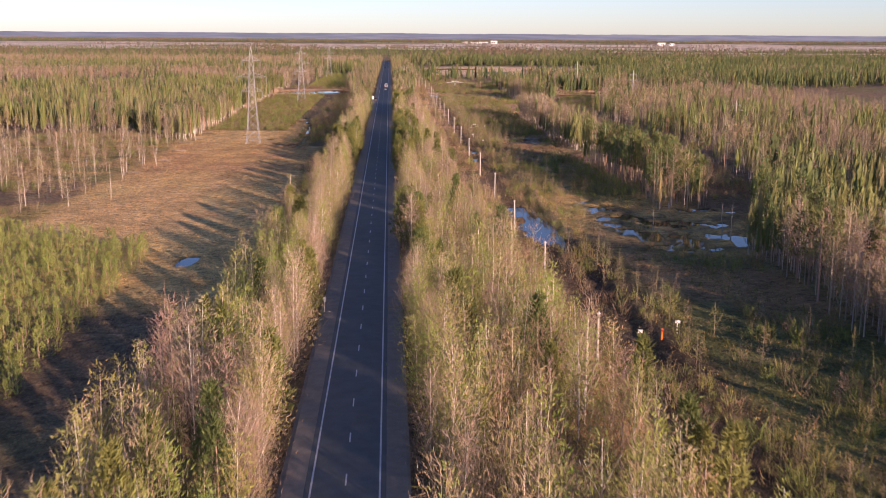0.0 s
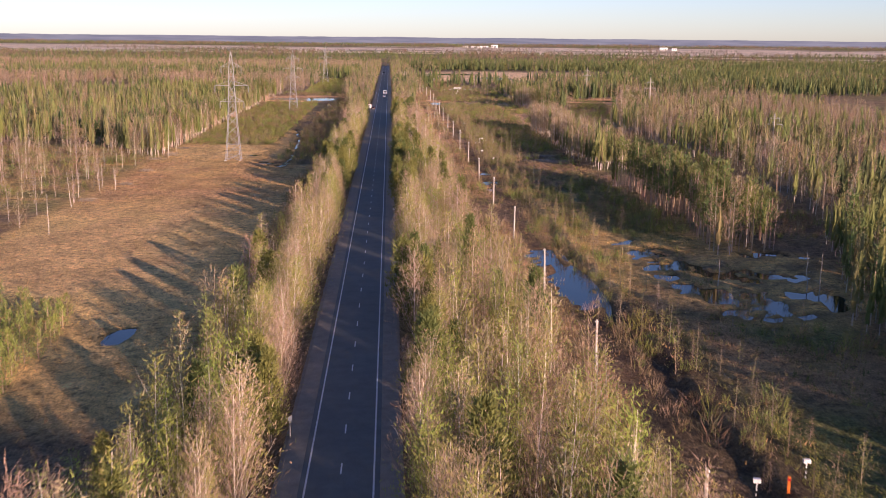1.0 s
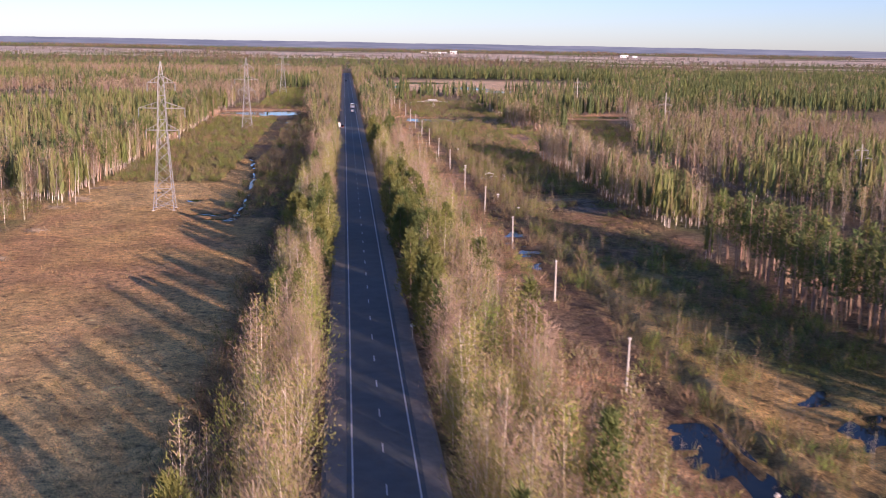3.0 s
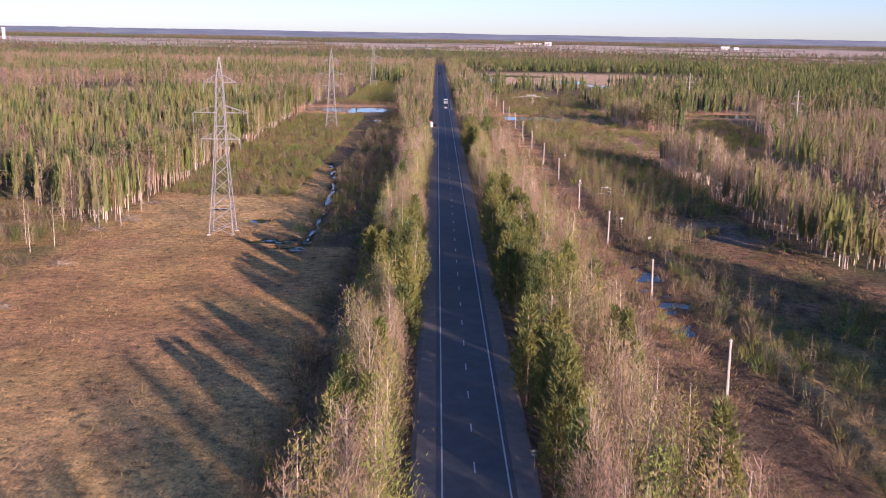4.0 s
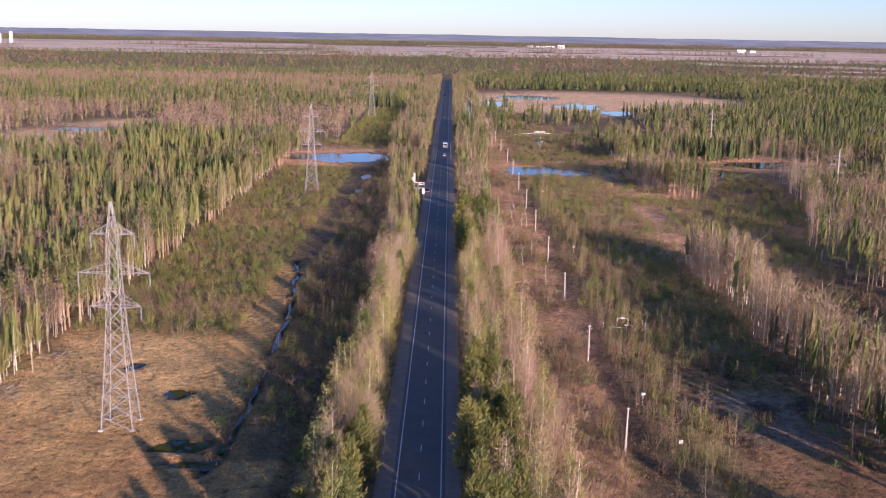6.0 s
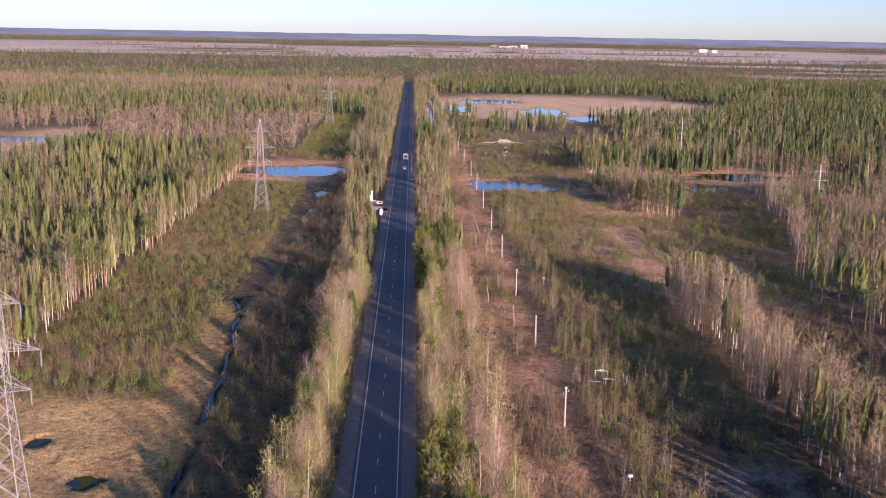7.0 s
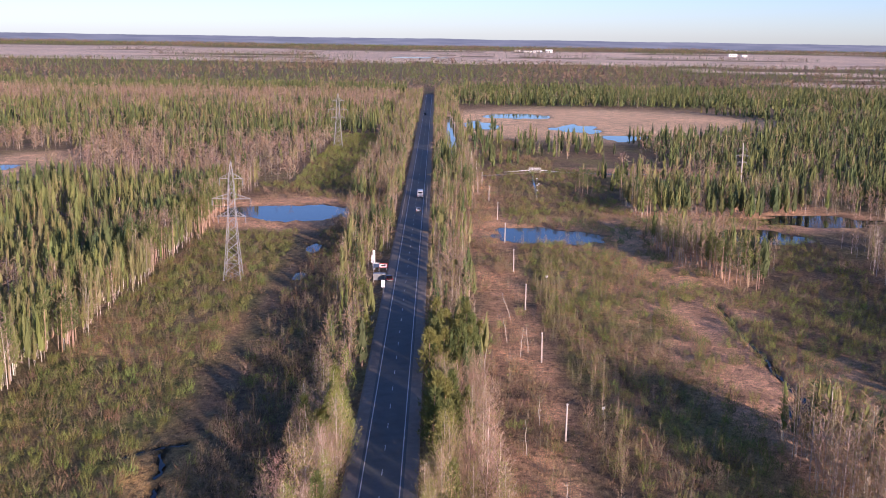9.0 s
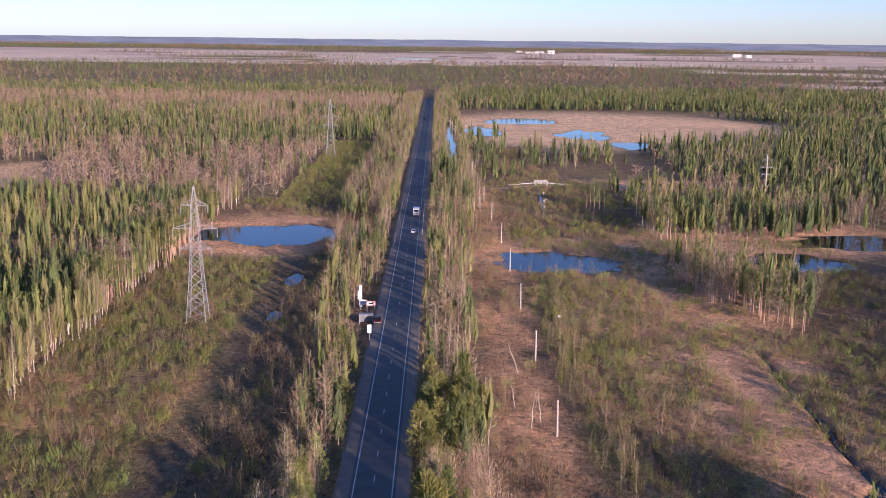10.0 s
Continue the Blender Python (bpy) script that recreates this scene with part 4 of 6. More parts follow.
def stand(root_forms, places, rng, lo=0.8, hi=1.2):
    """Single trees: the forms themselves and copies of them, one at each place."""
    zs = height(places[:, 0], places[:, 1]) - 0.08
    for k, ((x, y), z) in enumerate(zip(places, zs)):
        s = lo + (hi - lo) * rng.rand()
        w = s * (0.9 + 0.25 * rng.rand())
        m = pose(x, y, float(z), 0, 0, rng.rand() * 360)
        src = root_forms[k % len(root_forms)]
        if k < len(root_forms):
            first_places.append((src, m))
            continue
        src.scale = (w, w, s)
        copy_thing(src, m)
        src.scale = (1, 1, 1)
    for src, m in first_places:
        src.matrix_basis = m
    first_places.clear()


first_places = []


def roadside(x, y):
    left_out = knots(y, [(40, -18), (105, -17), (150, -13.5), (230, -11), (350, -11.5), (430, -11.5), (480, -13.5), (560, -18), (640, -23), (1250, -21)])
    right_out = knots(y, [(40, 25), (90, 22.5), (125, 20.5), (165, 18.5), (215, 16), (270, 16.5), (330, 17), (420, 14.5), (520, 14), (600, 17), (650, 21), (1250, 22)])
    left = (x < -5.5 - 0.5 * wave(y, x * 0, 7, 1)) & (x > left_out - 1.3 * wave(y, x * 0, 9, 2))
    right = (x > 5.4 + 0.5 * wave(y, x * 0, 6, 3)) & (x < right_out + 1.6 * wave(y, x * 0, 8, 4))
    thin = (cloudy(x, y, 7, 91) > 0.40) | (np.abs(x) < 9)
    gap = (x < 0) & (np.abs(y - 600) < 15) & (x < -9) | (x > 0) & (np.abs(y - 568) < 14) & (x > 12)
    sign_gap = (x < 0) & (x > -8.8) & (y > 480) & (y < 530)
    return (left | right) & thin & ~gap & ~sign_gap & dry(x, y)


PINE_SPOTS = [(6.2, 224, 1.6, 12), (6.2, 250, 2, 18), (5.8, 270, 2, 14), (7.6, 302, 2.2, 16), (6.2, 153, 2, 8), (7.3, 124, 2, 5), (-7, 285, 2, 12), (-8, 268, 2, 12), (-6, 249, 1.6, 6),
              (-9.5, 220, 2, 6), (-6, 228, 1.6, 6), (-7.1, 116, 2.2, 5), (7.8, 408, 2, 8), (-7.2, 408, 1.6, 7), (10.5, 442, 2.5, 10), (6.6, 439, 1.6, 7), (-6.1, 416, 1.6, 5),
              (-13, 600, 4, 18), (8.7, 662, 3, 22), (19, 636, 2.5, 20), (23.5, 80, 1.6, 3), (24.5, 60, 2, 4), (-9, 560, 3, 16), (10, 720, 5, 40), (-12, 720, 5, 30)]


def piny(x, y):
    w = np.zeros(len(x))
    for cx, cy, rx, ry in PINE_SPOTS:
        w = np.maximum(w, np.clip(np.where(x < 0, 1.45, 1.8) - np.hypot((x - cx) / rx, (y - cy) / ry), 0, 1))
    return w


road_trees = scatter(-20, 27, 14, 560, 5.6, rng, roadside)
is_pine = rng.rand(len(road_trees)) < 0.04 + 0.9 * piny(road_trees[:, 0], road_trees[:, 1])
birches, pines = road_trees[~is_pine], road_trees[is_pine]
near_road = np.argsort(np.abs(np.abs(birches[:, 0]) - 6.0) + (birches[:, 1] > 420) * 30 + (birches[:, 1] < 60) * 30)
first = np.zeros(len(birches), bool)
first[near_road[:250]] = True
forms = []
for k, f in enumerate(near_forms):
    share = LOOKS[k % len(LOOKS)][2]
    words = "slender roadside birch in fresh yellow-green leaf" if share > 0.5 else "slender roadside birch with bare tan twigs and pale trunk" if share < 0.3 else "slender birch with tan twigs and first green leaves"
    forms.append(tree_thing("birch_tree", f, words, "birch tree", "roadside birches"))
order = birches[first]
stand(forms, order[rng.permutation(len(order))], rng, 0.65, 1.2)
forms = [tree_thing("pine_tree", f, "bushy dark green young pine beside the road", "pine tree", "roadside pines") for f in pine_near]
pines = np.concatenate([np.array([(23.5, 80.0), (24.6, 61.0), (23.2, 66.0), (-12.0, 92.0)]), pines])
stand(forms, pines[:230], rng, 0.75, 1.2)
grove("roadside_pines", pines[230:], pine_mid, "bushy green pines along the road", "trees", rng, (0.7, 1.1))
rest = birches[~first]
beyond = rest[rest[:, 1] > 430]
rest = rest[rest[:, 1] <= 430]
leafy_side = rng.rand(len(rest)) < knots(rest[:, 1], [(40, 0.75), (200, 0.55), (300, 0.35), (420, 0.3), (560, 0.45)]) + 1.2 * (cloudy(rest[:, 0], rest[:, 1], 12, 97) - 0.5)
grove("roadside_birches", rest[~leafy_side], [f for k, f in enumerate(mid_forms) if LOOKS[k % 7][2] < 0.4], "dense spring birches with tan twigs along the road", "trees", rng, (0.6, 1.15))
grove("roadside_aspens", rest[leafy_side], [f for k, f in enumerate(mid_forms) if LOOKS[k % 7][2] > 0.3], "dense roadside trees in fresh yellow-green leaf", "trees", rng, (0.5, 1.08))

far_road = np.concatenate([beyond, scatter(-25, 24, 560, 1260, 7.0, rng, lambda x, y: roadside(x, y) & (y < 1250))])
fp = rng.rand(len(far_road)) < 0.15 + 0.6 * piny(far_road[:, 0], far_road[:, 1])
fl = rng.rand(len(far_road)) < 0.30 + 1.2 * (cloudy(far_road[:, 0], far_road[:, 1], 25, 98) - 0.5)
grove("distant_roadside_birches", far_road[~fp & ~fl], inner_bare, "tan bare birches lining the far road", "trees", rng, (0.65, 1.0))
grove("distant_roadside_aspens", far_road[~fp & fl], inner_leafy, "trees in young green leaf lining the far road", "trees", rng, (0.65, 1.05))
grove("distant_roadside_pines", far_road[fp], wood_firs, "dark pines lining the far road", "trees", rng, (0.6, 0.95))


# woods on both sides: edge, then depth
def even(n):
    """Noise spread evenly over 0 to 1."""
    return 1 / (1 + np.exp(-13 * (n - 0.5)))


def kinds(x, y, rng):
    """0 bare, 1 in leaf, 2 conifer: in clumps, by the parts of the wood."""
    ly = y + 50 * (cloudy(x, y, 90, 66) - 0.5)
    fir_l = knots(ly, [(100, 0.15), (400, 0.12), (440, 0.3), (560, 0.36), (625, 0.4), (660, 0.06), (790, 0.06), (815, 0.85), (900, 0.6), (940, 0.3), (1040, 0.35), (1075, 0.02), (1200, 0.02), (1235, 0.85), (1400, 0.7)])
    fir_l = np.where((ly < 430) & (x < -74), fir_l + 0.15, fir_l)
    leaf_l = knots(ly, [(100, 0.5), (400, 0.5), (440, 0.75), (625, 0.7), (660, 0.10), (790, 0.12), (815, 0.6), (930, 0.6), (1040, 0.5), (1075, 0.05), (1200, 0.05), (1235, 0.5)])
    clump = np.maximum(blob(x, y, 58, 224, 8, 36, 0.2, 92), np.maximum(blob(x, y, 71, 500, 5, 22, 0.2, 93), blob(x, y, 100, 541, 14, 14, 0.2, 94)))
    fir_r = knots(y, [(90, 0.15), (300, 0.07), (400, 0.1), (540, 0.2), (590, 0.45), (640, 0.7), (720, 0.85), (1400, 0.8)]) + clump * 0.32
    leaf_r = knots(y, [(90, 0.45), (280, 0.42), (405, 0.42), (420, 0.2), (540, 0.3), (640, 0.5), (1400, 0.6)])
    u = np.clip(even(cloudy(x, y, 26, 61)) + (rng.rand(len(x)) - 0.5) * 0.3, 0, 1)
    v = np.clip(even(cloudy(x, y, 18, 64)) + (rng.rand(len(x)) - 0.5) * 0.4, 0, 1)
    kind = (v < np.where(x < 0, leaf_l, leaf_r)).astype(int)
    kind[u < np.where(x < 0, fir_l, fir_r)] = 2
    return kind


def woods(x, y):
    return (left_forest(x, y) | right_forest(x, y)) & dry(x, y)


near = scatter(-190, 190, 72, 650, 7.6, rng, lambda x, y: woods(x, y) & (np.abs(x) < np.maximum(40 + 0.47 * y, 80)))
deep = np.abs(near[:, 0]) > 78
near = near[~deep | (rng.rand(len(near)) < 0.65)]
front = scatter(-72, 72, 84, 600, 6.0, rng, lambda x, y: woods(x, y) & ~woods(x + np.where(x < 0, 13.0, -13.0), y))
near = np.concatenate([near, front])
kind = kinds(near[:, 0], near[:, 1], rng)
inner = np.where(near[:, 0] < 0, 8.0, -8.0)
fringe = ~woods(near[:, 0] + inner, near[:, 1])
grove("wood_edge_birches", near[(kind == 0) & fringe], edge_bare, "bare birches with pale trunks at the edge of the wood", "trees", rng, (0.6, 1.12))
grove("wood_edge_aspens", near[(kind == 1) & fringe], edge_leafy, "trees in young leaf at the edge of the wood", "trees", rng, (0.5, 1.1))
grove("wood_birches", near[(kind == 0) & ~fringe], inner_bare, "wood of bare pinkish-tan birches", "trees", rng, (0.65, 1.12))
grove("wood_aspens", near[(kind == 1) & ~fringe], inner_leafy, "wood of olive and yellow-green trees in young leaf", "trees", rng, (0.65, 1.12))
edge_pines = [whole(make_pine(650 + k, 10.6, 30, 0.17, 0.15, 0.36, GREENS[k % 3], 6)) for k in range(6)]
close_by = (near[:, 0] > 50) & (near[:, 0] < 70) & (near[:, 1] < 330)
grove("wood_edge_pines", near[(kind == 2) & (fringe | close_by)], edge_pines, "green pines with bare lower trunks at the edge of the wood", "trees", rng, (0.65, 1.12))
grove("wood_pines", near[(kind == 2) & ~fringe & ~close_by], wood_firs, "green conifers in the mixed wood", "trees", rng, (0.6, 1.15))
lone = scatter(-108, -57, 185, 336, 55.0, rng, lambda x, y: ~woods(x, y) & (cloudy(x, y, 20, 33) > 0.42))
grove("lone_birches", lone, edge_bare, "single thin birches standing in rough grass", "trees", rng, (0.45, 0.9))
outer = scatter(-240, 240, -60, 420, 36.0, rng, lambda x, y: (np.abs(x) > 66) & ((x > 0) | (y > 340) | (x < -125)) & (np.abs(x) >= np.maximum(40 + 0.47 * y, 86)))
grove("outer_wood", outer, far_bare + far_leafy + far_firs, "mixed spring wood away from the road", "trees", rng, (0.8, 1.15))
# Mostly unseen extra trees, added to throw shade over the cleared strip.
tall = scatter(56, 90, -20, 118, 26.0, rng, woods)
grove("shade_wood", tall, inner_bare + inner_leafy + wood_firs, "tall mixed trees added to shade the cleared strip", "trees", rng, (0.8, 1.2))
mid = scatter(-560, 620, 650, 1350, 29.0, rng, lambda x, y: woods(x, y) & (np.abs(x) < 60 + 0.45 * y))
kind = kinds(mid[:, 0], mid[:, 1], rng)
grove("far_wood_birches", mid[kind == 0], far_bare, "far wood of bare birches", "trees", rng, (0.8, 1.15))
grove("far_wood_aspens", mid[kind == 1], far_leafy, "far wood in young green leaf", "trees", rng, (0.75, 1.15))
closer = mid[:, 1] < 960
grove("far_wood_pines", mid[(kind == 2) & closer], mid_firs, "far green conifer wood beyond the marsh", "trees", rng, (0.65, 1.15))
grove("far_wood_pines", mid[(kind == 2) & ~closer], far_firs, "far dark green conifer wood", "trees", rng, (0.65, 1.15))
tiny_fir = [make_slender(820 + k, 9.5, 9, (1.9, 3.6), 0.19, 0.0, CONIFERS[k % 4] * 0.85, 0.7, 0, stem=0) for k in range(6)]
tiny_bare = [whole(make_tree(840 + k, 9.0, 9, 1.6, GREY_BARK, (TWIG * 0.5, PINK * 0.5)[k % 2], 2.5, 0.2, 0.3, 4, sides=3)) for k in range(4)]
horizon = scatter(-2200, 2300, 1350, 4600, 270.0, rng, lambda x, y: (np.abs(x) < 100 + 0.46 * y) & ~open_far(x, y) & dry(x, y))
sp = even(cloudy(horizon[:, 0], horizon[:, 1] * 1.6, 200, 63)) + (rng.rand(len(horizon)) - 0.5) * 0.4 < 0.82
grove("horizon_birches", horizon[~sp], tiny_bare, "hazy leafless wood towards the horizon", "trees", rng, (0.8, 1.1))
grove("horizon_pines", horizon[sp], tiny_fir, "dark conifer wood towards the horizon", "trees", rng, (0.5, 0.9))

# scrub
def scrubby(x, y):
    d = cloudy(x, y, 11, 71)
    left_scrub = (x > -58) & (x < -31) & (y > 349) & (y < 560) & (d > 0.27)
    corridor = (x > -50) & (x < -23) & (y > 640) & (y < 860)
    verge = (x > np.where(y < 300, -16.5, -25)) & (x < -10) & (d > 0.36)
    strip_r = (x > 13) & (x < 24) & (d > 0.44)
    mid_r = (x > 27) & (x < 33) & (d > 0.44)
    weeds = (x > 32) & (x < 55) & (d > np.where((y > 258) & (y < 338) & (x > 34.5) | (x > 33) & (x < 41.5) & (y > 150) & (y < 262), 0.60, np.where(y < 150, 0.52, 0.33))) & ((y > 205) | (x < 38) | (y < 145))
    rough_l = (x > -106) & (x < -58) & (y > 185) & (y < 342) & (d > 0.47)
    behind_r = (x > 62) & (x < 88) & (y > 200) & (y < 500) & (d > 0.30)
    plain_r = (x > 30) & (x < 110) & (y > 405) & (y < 700) & (d > np.where((x > 47) & (x < 68) & (y < 495), 0.62, 0.45)) & (chain(x, y, RUTTED, 2.0, 61) < 0.3)
    banks = (np.abs(x) > 12) & (np.abs(x) < 56) & (y > 620) & (y < 900) & (d > 0.46)
    pool_side = (x > 36) & (x < 54) & (y > 90) & (y < 150) & (d > 0.5)
    marsh = blob(x, y, 105, 955, 112, 132, 0.22, 78) > 0.2
    return (left_scrub | corridor | verge | strip_r | mid_r | weeds | plain_r | banks | pool_side | rough_l | behind_r) & dry(x, y) & ~marsh & ~woods(x, y)


def greenish(x, y):
    """Share of bushes in leaf."""
    g = 0.25 + 1.4 * (cloudy(x, y, 16, 73) - 0.5)
    g = np.where((x > 30) & (x < 54) & (y < 420), g + 0.4, g)
    g = np.where((x < -23) & (y > 640), 0.9, g)
    g = np.where((x < -31) & (y > 352) & (y < 560), g + 0.4, g)
    g = np.where((x > 30) & (y >= 405) & (y < 700), g + 0.35, g)
    g = np.where((x > 13) & (x < 24) & (y > 180), g - 0.25, g)
    return np.clip(g, 0.03, 0.95)


bushes = scatter(-106, 112, 60, 900, 3.3, rng, scrubby)
leafy = rng.rand(len(bushes)) < greenish(bushes[:, 0], bushes[:, 1])
brown_bush = [make_shrub(900 + k, 1.9, 38, 0.05, (TWIG * 0.55, LITTER * 1.25, TWIG * 0.68)[k % 3], 0.06) for k in range(6)]
green_bush = [make_shrub(920 + k, 1.9, 56, 0.055, (BUD * 0.5, TWIG * 0.5, C(0.15, 0.19, 0.05))[k % 3], 0.6) for k in range(6)]
grove("bare_scrub", bushes[~leafy], brown_bush, "low leafless brown scrub of willow shoots", "scrub", rng, (0.35, 1.5), 0.35)
grove("green_scrub", bushes[leafy], green_bush, "low scrub of willow shoots in young green leaf", "scrub", rng, (0.4, 1.35), 0.35)
tall_bush = [whole(make_tree(940 + k, 4.0, 130, (0.035, 0.07, 0.065)[k % 3], GREY_BARK, (TWIG * 0.85, OLIVE * 0.75, BUD * 0.7)[k % 3], (7.0, 1.8, 1.8)[k % 3], 0.08, 0.19, 10, 3, sides=3, leaf=BUD * 0.75, leaf_share=(0.1, 0.5, 0.8)[k % 3], mat=2)) for k in range(6)]
saplings = scatter(11, 54, 60, 620, 13, rng, lambda x, y: scrubby(x, y) & (cloudy(x, y, 13, 74) > 0.47))
saplings = np.concatenate([saplings, scatter(-24, -10, 60, 640, 12, rng, lambda x, y: scrubby(x, y) & (cloudy(x, y, 13, 75) > 0.42))])
saplings = np.concatenate([saplings, scatter(27.5, 34, 296, 500, 3.0, rng, lambda x, y: cloudy(x, y, 12, 79) > 0.40), scatter(30.5, 35, 62, 150, 6, rng, lambda x, y: cloudy(x, y, 9, 76) > 0.48), scatter(36, 54, 62, 150, 40, rng), scatter(64, 84, 205, 405, 14, rng, lambda x, y: ~woods(x, y) & (cloudy(x, y, 11, 72) > 0.42)), scatter(29, 36, 150, 420, 9, rng, lambda x, y: (cloudy(x, y, 9, 78) > 0.5) & dry(x, y))])
grove("saplings", saplings, tall_bush, "thin birch and willow saplings in the cleared strip", "saplings", rng, (0.5, 1.25), 0.3)
thicket = scatter(-64, -29, 70, 172, 2.6, rng, lambda x, y: (y < 170 + (x + 60) * -0.6) & dry(x, y) & (x < -29.5 - 0.03 * (y - 80)))
young = [make_plume(960 + k, 2.8, 84, 0.085, PINE_BARK, NEEDLE * C(1.5, 1.5, 1.2), 0.9, 0.05, 0.26, 0.01, 0.5, (0.12, 0.12), NEEDLE * C(1.6, 1.6, 1.2)) for k in range(4)]
grove("young_pines", thicket, young, "thicket of bright green head-high young pines", "trees", rng, (0.6, 1.2))


# dry grass
def grassy(x, y):
    d = cloudy(x, y, 6, 76)
    hay = (x > -58) & (x < -11) & (y > 110) & (y < 352) & (d > 0.36)
    left = (x > -58) & (x < -11) & (y > 352) & (y < 640) & (d > 0.50)
    right = (x > 13) & (x < 54) & (y > 70) & (y < 420) & (d > 0.46)
    plain = (x > 13) & (x < 75) & (y >= 400) & (y < 690) & (d > 0.42)
    return (hay | left | right | plain) & dry(x, y)


def tuft(seed, n, h):
    r2 = np.random.RandomState(seed)
    base = np.c_[r2.normal(size=(n, 2)) * 0.22, np.zeros(n)]
    v, f = slivers(base, unit(r2.normal(size=(n, 3)) * 0.45 + (0, 0, 1)), h * (0.6 + 0.8 * r2.rand(n)), np.full(n, 0.085), r2)
    shade = np.repeat(0.58 + 0.26 * r2.rand(n), 3)[:, None]
    return v, f, unit(np.c_[v[:, :2], np.full(len(v), 0.12)]), C(0.60, 0.40, 0.175) * shade, np.ones(n, int)


def weedy(x, y):
    d = cloudy(x, y, 8, 77)
    strip_r = (x > 32.5) & (x < 52) & (y > 60) & (y < 420) & (d > np.where((y > 258) & (y < 338) | (x < 41.5) & (y > 150) & (y < 265), 0.60, np.where(y < 150, 0.44, 0.38)))
    plain = (x > 29) & (x < 60) & (y >= 400) & (y < 560) & (d > np.where(x > 47, 0.62, 0.50))
    scrub_l = (x > -58) & (x < -32) & (y > 352) & (y < 560) & (d > 0.45)
    verge_l = (x > np.where(y < 300, -18, -24)) & (x < -10) & (y > 90) & (y < 420) & (d > 0.48)
    side_r = (x > 12) & (x < 26) & (y > 60) & (y < 420) & (d > 0.56)
    return (strip_r | plain | scrub_l | verge_l | side_r) & dry(x, y)


def weed_tuft(seed, n, h, col):
    r2 = np.random.RandomState(seed)
    base = np.c_[r2.normal(size=(n, 2)) * 0.3, np.zeros(n)]
    v, f = slivers(base, unit(r2.normal(size=(n, 3)) * 0.35 + (0, 0, 1)), h * (0.5 + 0.9 * r2.rand(n)), np.full(n, 0.055), r2)
    return v, f, None, col * np.repeat(0.85 + 0.3 * r2.rand(n), 3)[:, None], np.full(n, 2)


weeds_at = scatter(-58, 60, 60, 560, 1.25, rng, weedy)
grove("green_weeds", weeds_at, [weed_tuft(990 + k, 8, 0.5, (BUD * 0.5, BRIGHT * 0.42, OLIVE * 0.5, BUD * 0.4)[k % 4]) for k in range(8)], "dense knee-high green weeds and shoots on damp ground", "weeds", rng, (0.5, 1.6), 0.3)
tufts = scatter(-58, 75, 70, 690, 1.35, rng, grassy)
grove("dry_grass", tufts, [tuft(970 + k, 4, 0.36) for k in range(6)], "tufts of last year's straw-coloured grass", "grass", rng, (0.6, 1.5), 0.4)

# ---- things along the road and the lines ----
def ground_z(x, y):
    return float(height(np.array([float(x)]), np.array([float(y)]))[0])


